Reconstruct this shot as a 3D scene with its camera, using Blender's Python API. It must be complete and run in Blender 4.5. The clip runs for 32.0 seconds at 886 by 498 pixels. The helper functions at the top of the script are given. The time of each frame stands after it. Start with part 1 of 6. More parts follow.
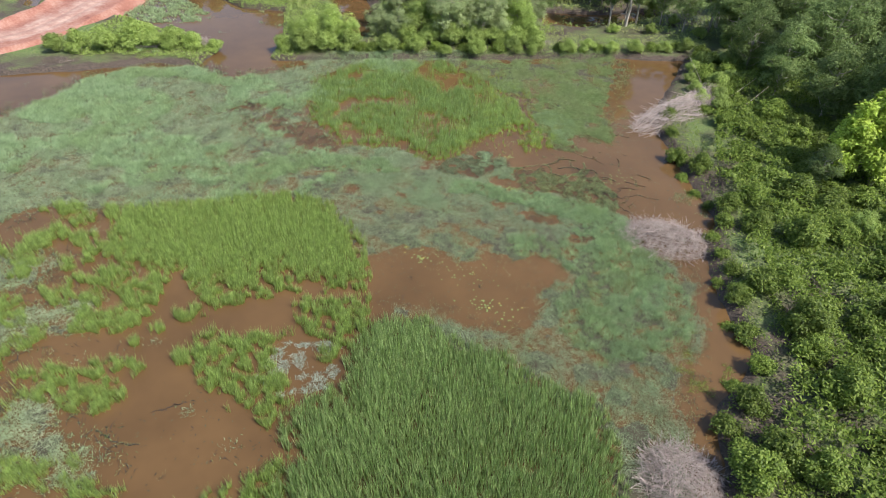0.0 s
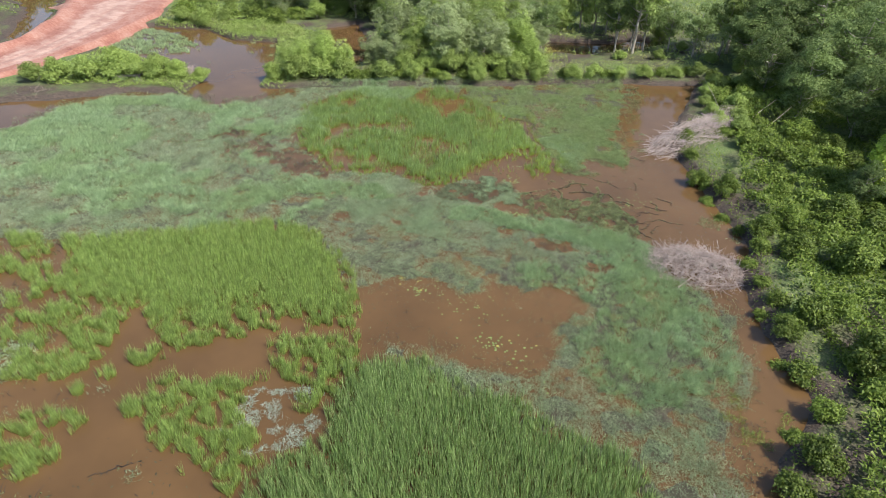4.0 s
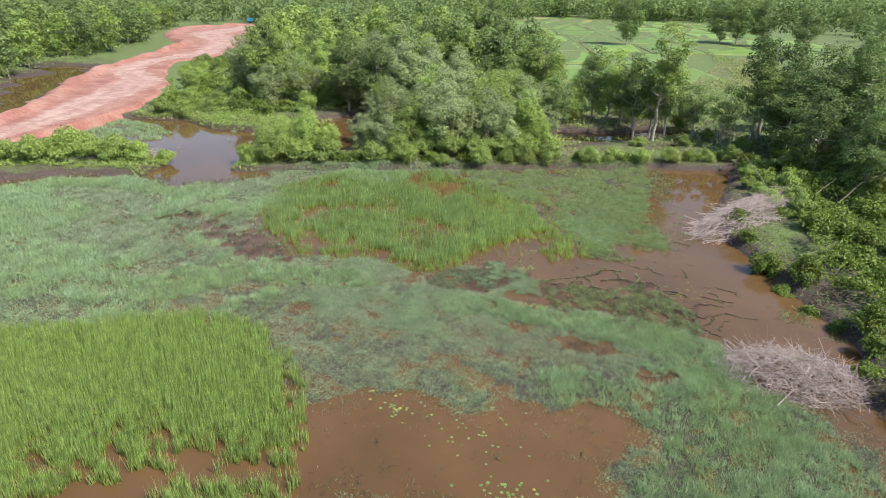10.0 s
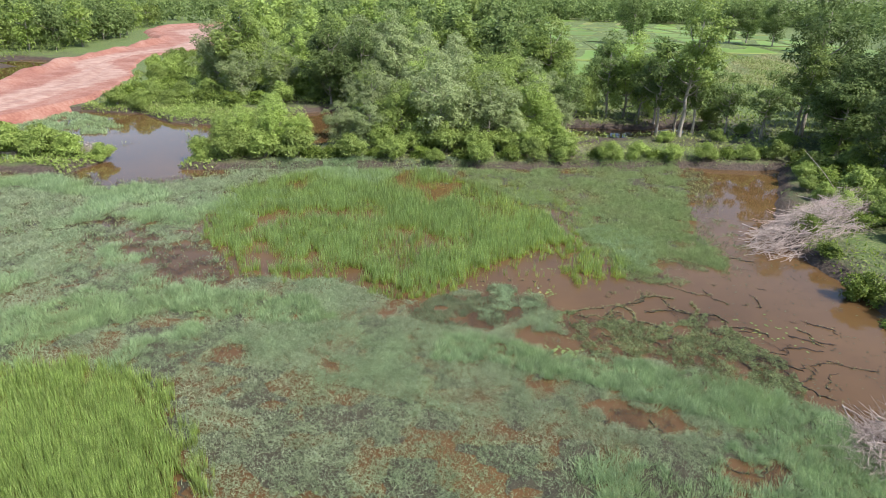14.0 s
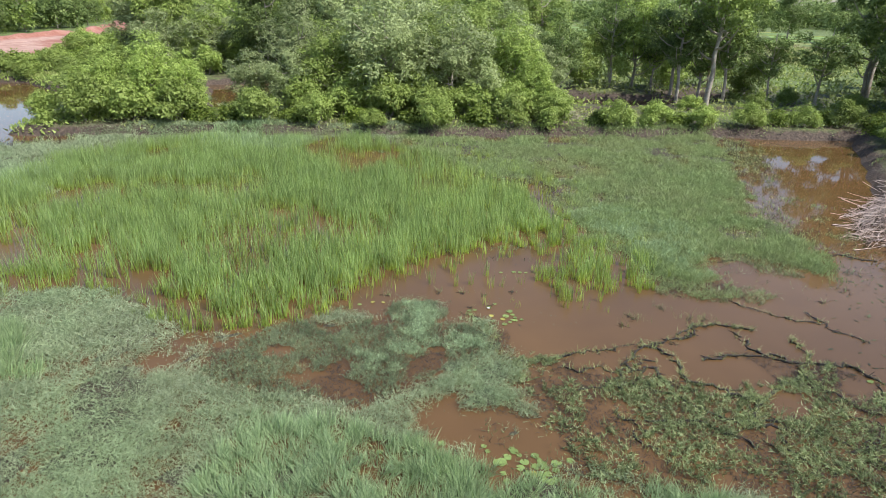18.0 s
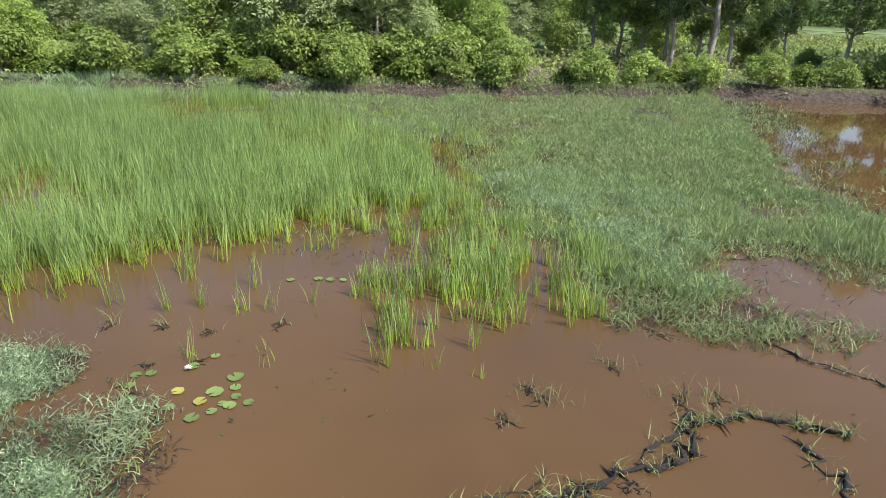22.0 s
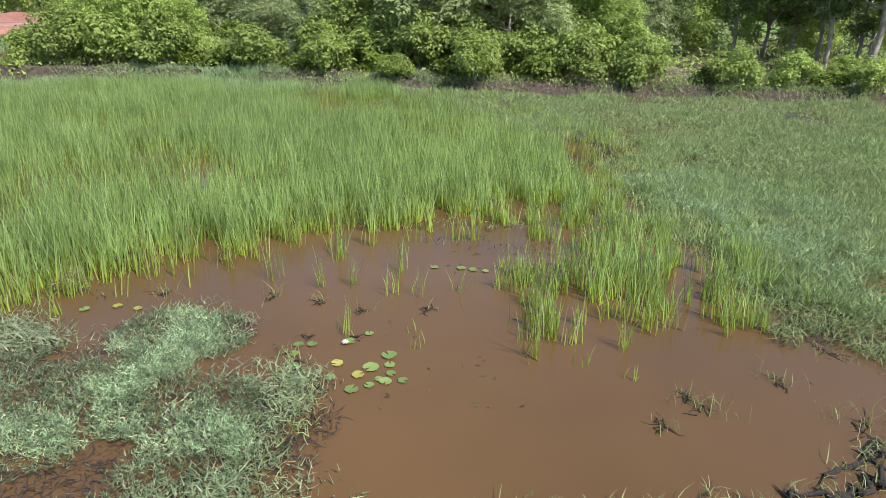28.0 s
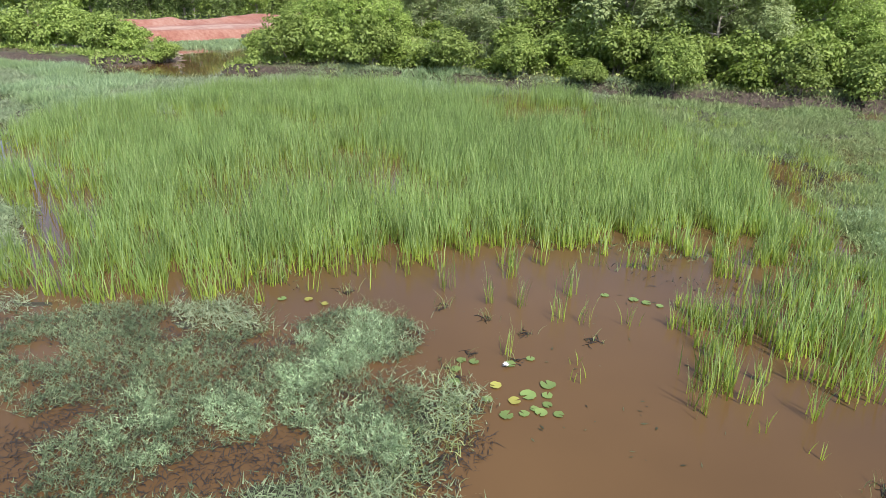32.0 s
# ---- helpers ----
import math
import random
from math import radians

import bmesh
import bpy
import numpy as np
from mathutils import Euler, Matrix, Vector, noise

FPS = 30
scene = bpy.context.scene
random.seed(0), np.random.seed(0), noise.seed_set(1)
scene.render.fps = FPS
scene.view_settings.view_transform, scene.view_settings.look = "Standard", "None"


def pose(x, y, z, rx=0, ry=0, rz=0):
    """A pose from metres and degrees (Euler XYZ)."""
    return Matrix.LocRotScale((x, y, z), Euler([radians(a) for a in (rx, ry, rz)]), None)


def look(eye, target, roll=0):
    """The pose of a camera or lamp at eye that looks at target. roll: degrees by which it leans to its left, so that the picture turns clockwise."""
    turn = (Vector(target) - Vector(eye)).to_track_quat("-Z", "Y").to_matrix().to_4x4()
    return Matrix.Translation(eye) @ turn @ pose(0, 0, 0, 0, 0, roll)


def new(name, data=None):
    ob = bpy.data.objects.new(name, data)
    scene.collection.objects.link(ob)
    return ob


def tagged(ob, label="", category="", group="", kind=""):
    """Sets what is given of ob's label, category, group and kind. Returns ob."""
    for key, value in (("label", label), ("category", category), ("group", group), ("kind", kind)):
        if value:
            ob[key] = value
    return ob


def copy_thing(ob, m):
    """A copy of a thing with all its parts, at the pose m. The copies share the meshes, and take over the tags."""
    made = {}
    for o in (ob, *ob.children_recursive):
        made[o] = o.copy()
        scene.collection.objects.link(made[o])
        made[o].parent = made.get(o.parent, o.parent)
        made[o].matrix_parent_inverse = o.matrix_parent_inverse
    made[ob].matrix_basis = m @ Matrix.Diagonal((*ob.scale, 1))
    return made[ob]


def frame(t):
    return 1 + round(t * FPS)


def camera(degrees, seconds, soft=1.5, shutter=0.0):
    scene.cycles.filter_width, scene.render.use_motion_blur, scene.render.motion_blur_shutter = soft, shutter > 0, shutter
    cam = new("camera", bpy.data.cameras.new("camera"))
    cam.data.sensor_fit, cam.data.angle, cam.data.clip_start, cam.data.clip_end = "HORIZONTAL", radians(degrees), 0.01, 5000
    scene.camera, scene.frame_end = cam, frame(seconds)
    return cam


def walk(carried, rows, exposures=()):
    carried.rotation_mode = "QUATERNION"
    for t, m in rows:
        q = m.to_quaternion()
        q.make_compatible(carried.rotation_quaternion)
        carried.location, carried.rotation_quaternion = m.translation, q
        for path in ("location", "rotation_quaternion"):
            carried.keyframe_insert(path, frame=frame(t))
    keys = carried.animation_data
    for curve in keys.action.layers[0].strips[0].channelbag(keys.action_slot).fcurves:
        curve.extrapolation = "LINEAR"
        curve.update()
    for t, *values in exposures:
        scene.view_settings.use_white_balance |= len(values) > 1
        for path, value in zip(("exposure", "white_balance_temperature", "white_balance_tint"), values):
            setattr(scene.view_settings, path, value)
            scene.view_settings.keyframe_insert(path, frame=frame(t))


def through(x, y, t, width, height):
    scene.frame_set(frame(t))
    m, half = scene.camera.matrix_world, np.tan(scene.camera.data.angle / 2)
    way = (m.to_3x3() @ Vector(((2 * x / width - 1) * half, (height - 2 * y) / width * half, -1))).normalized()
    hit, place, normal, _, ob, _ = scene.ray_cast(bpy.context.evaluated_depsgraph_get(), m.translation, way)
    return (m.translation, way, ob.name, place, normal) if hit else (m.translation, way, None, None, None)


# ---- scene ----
cam = camera(71.3, 32.0, soft=0.8)
PATH = [
    (0, (11.399, -43.876, 33.484), (10.93, -42.391, 32.23), 2.0),
    (1, (11.343, -42.768, 32.199), (10.867, -41.287, 30.942), 1.6),
    (2, (11.205, -41.628, 30.962), (10.725, -40.153, 29.7), 1.3),
    (2.5, (10.967, -40.989, 30.086), (10.488, -39.511, 28.826), 1.3),
    (4.5, (10.041, -39.344, 28.153), (9.524, -37.738, 27.079), 1.2),
    (5, (9.965, -38.752, 27.76), (9.435, -37.119, 26.734), 1.1),
    (6, (9.998, -37.483, 25.906), (9.44, -35.803, 24.974), 1.1),
    (7, (9.919, -35.856, 24.148), (9.342, -34.15, 23.279), 1.0),
    (8, (9.421, -33.984, 22.715), (8.837, -32.261, 21.886), 0.9),
    (9, (8.603, -31.829, 21.231), (8.018, -30.094, 20.425), 1.0),
    (10, (7.737, -29.469, 19.737), (7.153, -27.726, 18.948), 1.0),
    (11, (6.866, -26.881, 18.347), (6.282, -25.132, 17.573), 1.1),
    (12, (6.021, -24.439, 17.206), (5.44, -22.687, 16.437), 1.2),
    (13, (5.307, -21.947, 16.252), (4.727, -20.193, 15.486), 1.2),
    (14, (4.573, -18.734, 15.652), (3.995, -16.979, 14.885), 1.2),
    (14.5, (4.297, -16.975, 15.177), (3.719, -15.222, 14.407), 1.2),
    (16.5, (3.711, -8.917, 11.015), (3.133, -7.149, 10.28), 1.5),
    (17, (3.74, -6.695, 10.09), (3.158, -4.928, 9.356), 1.5),
    (18, (3.687, -2.727, 8.39), (3.101, -0.96, 7.66), 1.2),
    (19, (3.777, 0.993, 6.663), (3.19, 2.762, 5.939), 1.2),
    (19.5, (3.963, 2.775, 5.818), (3.373, 4.546, 5.1), 1.1),
    (20, (4.168, 4.5, 5.056), (3.58, 6.271, 4.336), 1.1),
    (20.5, (4.44, 6.237, 4.354), (3.851, 8.009, 3.637), 1.2),
    (21, (4.703, 7.667, 3.999), (4.115, 9.439, 3.282), 1.2),
    (21.5, (4.786, 8.178, 4.089), (4.197, 9.951, 3.374), 1.2),
    (22, (4.741, 8.237, 4.143), (4.155, 10.01, 3.426), 1.3),
    (23, (4.591, 8.166, 4.142), (4.007, 9.94, 3.426), 1.4),
    (24, (4.335, 8.032, 4.048), (3.745, 9.805, 3.335), 1.3),
    (24.5, (4.246, 7.964, 4.011), (3.649, 9.735, 3.299), 1.2),
    (26.5, (4.221, 7.919, 3.963), (3.484, 9.634, 3.246), 1.3),
    (27, (4.213, 7.925, 3.971), (3.414, 9.611, 3.253), 1.3),
    (28, (4.213, 7.964, 4.028), (3.311, 9.595, 3.303), 1.2),
    (29, (4.207, 8.006, 4.118), (3.205, 9.575, 3.387), 1.1),
    (30, (4.207, 8.015, 4.245), (3.077, 9.491, 3.507), 0.9),
    (31, (4.186, 8.051, 4.304), (2.931, 9.422, 3.563), 0.6),
    (32, (4.194, 8.051, 4.39), (2.854, 9.337, 3.649), 0.6),
]
walk(cam, [(t, look(eye, target, roll)) for t, eye, target, roll in PATH], [(0, 0.48, 6250, 11.5), (17, 0.45, 6250, 12.5), (32, 0.41, 6220, 12.5)])

# ---- world and light ----
SUN_EL, SUN_AZ = radians(50), radians(104)
sun_way = Vector((math.sin(SUN_AZ) * math.cos(SUN_EL), math.cos(SUN_AZ) * math.cos(SUN_EL), math.sin(SUN_EL)))
world = bpy.data.worlds.new("sky")
scene.world = world
world.use_nodes = True
wn, wl = world.node_tree.nodes, world.node_tree.links
sky = wn.new("ShaderNodeTexSky")
sky.sky_type, sky.sun_disc = "NISHITA", False
sky.sun_elevation, sky.sun_rotation = SUN_EL, SUN_AZ
sky.air_density, sky.dust_density = 1.0, 1.5
wl.new(sky.outputs[0], wn["Background"].inputs[0])
wn["Background"].inputs[1].default_value = 0.15
sun_data = bpy.data.lights.new("sun", "SUN")
sun_data.energy, sun_data.angle, sun_data.color = 5.0, radians(0.6), (1.0, 0.95, 0.86)
sun = new("sun", sun_data)
sun.matrix_world = look(sun_way * 100, (0, 0, 0))


# ---- plan noise ----
FLAT = np.random.RandomState(11).rand(128, 128).ravel()


def vnoise(x, y, size, shift=0):
    """Smooth noise from 0 to 1 over the plan."""
    u, v = np.asarray(x) / size + 37.7 * shift + 900, np.asarray(y) / size + 19.3 * shift + 900
    i, j = np.floor(u).astype(np.int32), np.floor(v).astype(np.int32)
    a, b = u - i, v - j
    a, b = a * a * (3 - 2 * a), b * b * (3 - 2 * b)
    i, i1, j, j1 = (i & 127) << 7, ((i + 1) & 127) << 7, j & 127, (j + 1) & 127
    low = FLAT.take(i + j)
    low += a * (FLAT.take(i1 + j) - low)
    high = FLAT.take(i + j1)
    high += a * (FLAT.take(i1 + j1) - high)
    return low + b * (high - low)


def fbm(x, y, size, shift=0):
    return 0.55 * vnoise(x, y, size, shift) + 0.3 * vnoise(x, y, size / 2.1, shift + 1) + 0.15 * vnoise(x, y, size / 4.3, shift + 2)


def inside(poly, x, y):
    x, y = np.asarray(x, float), np.asarray(y, float)
    hit = np.zeros(x.shape, bool)
    for (x0, y0), (x1, y1) in zip(poly, poly[1:] + poly[:1]):
        if y0 != y1:
            hit ^= ((y0 > y) != (y1 > y)) & (x < (x1 - x0) * (y - y0) / (y1 - y0) + x0)
    return hit


def edge_distance(poly, x, y):
    """Distance to the outline of a polygon, positive inside."""
    x, y = np.asarray(x, float), np.asarray(y, float)
    best = np.full(x.shape, 1e9)
    for (x0, y0), (x1, y1) in zip(poly, poly[1:] + poly[:1]):
        dx, dy = x1 - x0, y1 - y0
        k = np.clip(((x - x0) * dx + (y - y0) * dy) / (dx * dx + dy * dy + 1e-9), 0, 1)
        best = np.minimum(best, np.hypot(x - x0 - k * dx, y - y0 - k * dy))
    return np.where(inside(poly, x, y), best, -best)


def line_distance(line, x, y):
    x, y = np.asarray(x, float), np.asarray(y, float)
    best = np.full(x.shape, 1e9)
    for (x0, y0), (x1, y1) in zip(line, line[1:]):
        dx, dy = x1 - x0, y1 - y0
        k = np.clip(((x - x0) * dx + (y - y0) * dy) / (dx * dx + dy * dy), 0, 1)
        best = np.minimum(best, np.hypot(x - x0 - k * dx, y - y0 - k * dy))
    return best


# ---- the plan: metres, water level at z = 0 ----
POND = [(-85, -5), (-62, 11), (-57, 14), (-50, 19.5), (-41, 21.5), (-36, 26), (-25, 31), (-13, 36), (0, 41.5), (8, 45), (17.5, 48.5),
        (15.5, 38), (13.5, 27), (16.5, 21), (19, 14), (21, 9), (20, 3), (21.8, -3), (23.5, -8), (20.8, -13.5), (21.5, -18), (22, -48), (-85, -62)]
BACK_POOL = [(-69, 33), (-72, 40), (-68, 45), (-60, 47), (-52, 43.5), (-45, 44), (-40.5, 37), (-38, 30), (-36, 26), (-33, 23), (-39, 18.5), (-44, 22), (-44.5, 25.5), (-48, 29), (-54, 29.5), (-60, 31)]
SIDE_POOL = [(-42, 54), (-34, 44), (-28, 38.5), (-29, 44), (-33, 52), (-38, 59)]
FAR_POND = [(-6, 55), (1, 56), (6, 59), (12, 66), (9, 68), (3, 63), (-6, 61)]
DITCH = [(-84, 31), (-92, 42), (-104, 52), (-116, 64), (-125, 80), (-127, 90), (-118, 86), (-107, 70), (-98, 56), (-88, 43), (-81, 30)]
WATERS = [POND, BACK_POOL, SIDE_POOL, FAR_POND, DITCH]
ROAD = [(-90, -6), (-78, 8), (-71, 20), (-73, 32), (-77, 44), (-83, 55), (-92, 67), (-106, 87), (-111, 98), (-114, 111), (-121, 128), (-131, 147), (-155, 172), (-168, 196), (-160, 222), (-140, 240)]
ROAD_HALF = [9, 7, 6, 7, 8.5, 10, 10, 7, 6, 10, 10, 13, 17, 17, 14, 8]
OPEN_WATER = [(-2.0, 13.2), (-3.3, 11.8), (-5.2, 11.0), (-4.6, 13.5), (-3.8, 15.6), (-2.4, 18.6), (-0.6, 18.4), (0.6, 16.6), (1.5, 14.8), (2.2, 14.2), (2.8, 15.8), (4, 17.3), (4.8, 17.8),
              (6.5, 18), (6.1, 18.8), (6.4, 21), (8, 21.3), (10.5, 19.5), (10, 23.5), (7.5, 31), (8.8, 38), (8, 45.5), (19, 50), (17, 38), (15.5, 27),
              (18, 21), (21, 14), (22, 9), (21, 3), (19, 0.5), (16, 2), (13, 6.3), (9, 7.6), (6, 8.6), (3, 9.9), (1.2, 9.8), (0.5, 10.4), (0.3, 11), (-0.2, 12.2)]
SPRIGS = [(1, 10.8), (2.4, 11.5), (3.2, 12.2), (3.9, 11.8), (5.1, 11), (6.4, 11.2), (7.7, 12.2), (8.8, 14), (9, 12.4), (9.8, 12.4), (12.5, 9), (12.5, 6.5), (8.8, 7.6), (3, 7), (2.7, 8.5), (2.4, 9.2), (1.3, 9.5)]
SHORE_WATER = [(18.0, 2), (20.0, -4), (20.2, -8), (18.9, -11), (19.3, -15), (20.2, -20), (20.8, -30), (25, -30), (26, -8), (22, 3)]
POOL_NEAR = [(-4.5, -11.5), (-6.4, -8.5), (-6.7, -7.2), (-5.4, -6), (-4.3, -5), (-1.7, -4.1), (-1, -5.1), (-0.3, -6), (0.7, -5.1), (1.9, -3.1), (3.1, -2.6), (4.1, -3.3),
             (5.7, -3.4), (6.7, -2.2), (8.7, -2.5), (9.9, -3.9), (8.3, -7.4), (8.1, -10.8), (6.6, -11.9), (1.7, -11.9), (-0.7, -11.5), (-2.6, -12.5)]
WATER_LEFT = [(-48, -14), (-38.6, -14.9), (-38.5, -12.6), (-37, -10.5), (-32, -9), (-28, -8.4), (-20, -6), (-10, -6), (-5, -8), (-4.5, -11.5), (-2.6, -12.5), (0, -14), (0, -30),
              (-6, -38), (-40, -38), (-52, -24)]
EDGE_WATER = [(-54.7, -0.2), (-55.3, 3.3), (-54, 7.1), (-53.9, 12.5), (-50.6, 16.7), (-43.2, 20.4), (-39.1, 18.6), (-34.2, 21.5), (-30, 27.3), (-36, 28), (-45, 25), (-52, 21), (-58, 15.5), (-66, 12), (-80, -4), (-60, -8)]
POOL_VIOLET = [(-37, 9), (-37.9, 12), (-33, 14), (-30, 15.2), (-24, 14.1), (-19.3, 10.5), (-16.2, 7.8), (-17.9, 6.2), (-22.9, 7.1), (-28.2, 9.3), (-33, 8.6)]
HOLES = [[(-0.9, 8), (0, 8.9), (1.4, 9.1), (2.5, 8.8), (2.5, 7.6), (1.7, 7), (0.8, 6.7), (-1.1, 6.5), (-0.2, 7.4)],
         [(3.5, 4.2), (5.1, 4.1), (7.2, 3.2), (9.3, 3.3), (10.2, 2.8), (8.8, 2.2), (5.8, 1.8), (4.3, 2.1)], [(8.1, 1.6), (11, 2.3), (11.6, 1.5), (10.2, 0.7), (8.8, 1)],
         [(1.2, 26), (1.5, 28.5), (3.1, 28.6), (3.3, 26.1), (2.2, 25.1)], [(-4.4, 27.5), (-2.1, 29.2), (0.1, 27.1), (-0.5, 24.6), (-3.1, 25.2)], [(-24, 13), (-19.5, 10.4), (-16.6, 7.8), (-18, 6.8), (-22.5, 8)]]
# taller blue-green grass; the rest of the mats is low creeping weed
TALL_GRASS = [[(-3.8, 6.3), (-1.5, 7.0), (1.4, 6.8), (5.4, 7.2), (9.5, 7.3), (13.1, 6.3), (15, 4.6), (17, 1), (19.8, -4), (20, -7), (18, -10), (13.5, -13), (10.5, -10), (9.4, -7), (10.5, -3.6), (8.8, -2), (5.7, -3.2),
               (4.2, -2.5), (3.7, -0.5), (5.4, 0.8), (8, 0.4), (8.8, 1.8), (10, 2.8), (9.3, 3.6), (7, 3.6), (5.1, 4.5), (2.9, 4.8), (0, 5.2), (-3.7, 4.2)],
              [(-23, 6.4), (-18.8, 7), (-15.9, 6.8), (-12, 7.5), (-9, 6.3), (-12, 4.4), (-16.5, 4), (-21, 4.6)]]
CLEAR_LEFT = [[(-12.8, -31.9), (-13.3, -30.5), (-14.1, -29.1), (-16.7, -28.6), (-14.3, -26.3), (-14.5, -24.7), (-14.3, -23.6), (-10.9, -23.9), (-9.4, -25), (-7.1, -24.4), (-5, -25.5), (-3.7, -27.1), (-5.2, -29.2),
               (-7.7, -30.6), (-11.6, -32)],
              [(-25.7, -26.7), (-24.8, -24.7), (-24, -22.9), (-20.4, -21.9), (-18.5, -19.4), (-20.1, -15.9), (-17.3, -16.3), (-15.1, -20.6), (-14.9, -22.7), (-19.2, -24.3), (-24.6, -27.6)],
              [(-13.5, -18.1), (-11.4, -16.7), (-9.8, -14.5), (-10.6, -13.1), (-13.3, -16.1)]]
REED_ISLES = [[(-23.8, -27), (-22.1, -25.9), (-19.2, -24.3), (-17, -22.4), (-15.6, -23.5), (-15.4, -26), (-15.1, -28), (-17.9, -28.8), (-21.2, -28.1)],
              [(-14.9, -22.2), (-14.4, -20.3), (-13.6, -19.4), (-9.4, -18.5), (-7.4, -21.1), (-6, -24.2), (-9.1, -24.6), (-12.2, -23.3)]]
REED_LEFT = [(-26.8, -15.3), (-29.4, -12.1), (-30.9, -9.6), (-27.5, -7), (-22.2, -4.2), (-18, -1.4), (-13, -1.4), (-8.8, -5), (-5.7, -8.4), (-4.9, -11.5), (-8.5, -12.2), (-13, -12.4), (-15.6, -14.8), (-21, -14.7), (-23.5, -15.6)]
REED_FRONT = [(-4, -15), (-2, -13.6), (0.8, -12.8), (2.7, -13.8), (6.1, -14), (8, -14.8), (11.4, -15.8), (14, -15.8), (15.5, -18.4), (16.6, -22.5), (17, -34), (-3, -36), (-3.5, -26.9), (-4.6, -25.7), (-5.2, -23.7), (-3.1, -21.4), (-3.3, -18)]
REED_MID = [(-24.5, 14), (-21.6, 11.6), (-17.5, 9.0), (-13.3, 9.5), (-11.5, 10.4), (-7.2, 9.0), (-5.6, 9.6), (-4.5, 11.2), (-3.6, 13.0), (-2.7, 15), (-1.9, 16.4), (-0.9, 18.2),
            (0.8, 20), (1.9, 21.2), (0.6, 24), (-3.6, 28), (-8.6, 32), (-14.5, 35.2), (-25, 31), (-28, 22.5)]
REED_POINT = [(0.1, 17.1), (-0.3, 19.7), (1, 20.4), (2.2, 20.4), (4.4, 19.4), (5.2, 18), (4.6, 16.8), (3.3, 15.6), (2.3, 15.2), (2, 14.3), (1.4, 14.6), (0.9, 15.8)]
PALE = [[(-2.6, 11.5), (-2.8, 12.9), (-1.8, 13.1), (-1.2, 12.3), (-0.9, 11.8), (-0.1, 11.6), (0.5, 11.3), (-0.1, 10.9), (-1.1, 10.6)],
        [(-2.1, 10.1), (-2.2, 10.6), (-1.7, 10.8), (-1.1, 10.5), (-1.3, 10.1), (-1.7, 9.9)], [(-2.8, 9.2), (-3.1, 9.9), (-1.9, 9.9), (-1.3, 9.6), (-1.9, 9.2)]]
MAT_NEAR = [(-6.5, 8.6), (-5.9, 9.6), (-5.1, 10.8), (-3.8, 10.9), (-3.1, 11.8), (-3, 12.8), (-1.8, 13.3), (-1.2, 12.4), (-0.1, 11.9), (0.7, 11.5), (0.3, 10.6), (-0.3, 9.8), (-0.9, 8.4), (-2, 7.4), (-5.5, 7.2)]
POOL_GRASS = [(-69, 33), (-73, 41), (-67, 44), (-60, 42), (-55.5, 39), (-54.4, 35), (-60.6, 32.4)]


def wobble(x, y, amount, size, shift=0):
    return x + amount * 2 * (fbm(x, y, size, shift + 5) - 0.5), y + amount * 2 * (fbm(x, y, size, shift + 9) - 0.5)


def ground_height(x, y):
    wx, wy = wobble(x, y, 0.8, 4.0)
    d = np.full(np.shape(x), -1e9)
    for poly in WATERS:
        d = np.maximum(d, edge_distance(poly, wx, wy))
    land = 0.55 + 0.5 * (fbm(x, y, 6.0, 3) - 0.4) + 0.35 * np.clip((-d - 2) / 12, 0, 1)
    bed = -0.6
    k = np.clip((0.6 - d) / 1.6, 0, 1)
    k = k * k * (3 - 2 * k)
    return bed * (1 - k) + land * k


# ---- materials ----
def material(name):
    m = bpy.data.materials.new(name)
    m.use_nodes = True
    return m, m.node_tree.nodes, m.node_tree.links, m.node_tree.nodes["Principled BSDF"]


def ramp(nodes, stops):
    r = nodes.new("ShaderNodeValToRGB")
    while len(r.color_ramp.elements) < len(stops):
        r.color_ramp.elements.new(0.5)
    for e, (p, c) in zip(r.color_ramp.elements, stops):
        e.position, e.color = p, (*c, 1)
    return r


def surface_noise(nodes, links, scale, detail=5.0, rough=0.6):
    geo = nodes.new("ShaderNodeNewGeometry")
    n = nodes.new("ShaderNodeTexNoise")
    n.inputs["Scale"].default_value, n.inputs["Detail"].default_value, n.inputs["Roughness"].default_value = scale, detail, rough
    links.new(geo.outputs["Position"], n.inputs["Vector"])
    return n


def bump(nodes, links, bsdf, source, strength, distance):
    b = nodes.new("ShaderNodeBump")
    b.inputs["Strength"].default_value, b.inputs["Distance"].default_value = strength, distance
    links.new(source, b.inputs["Height"])
    links.new(b.outputs[0], bsdf.inputs["Normal"])


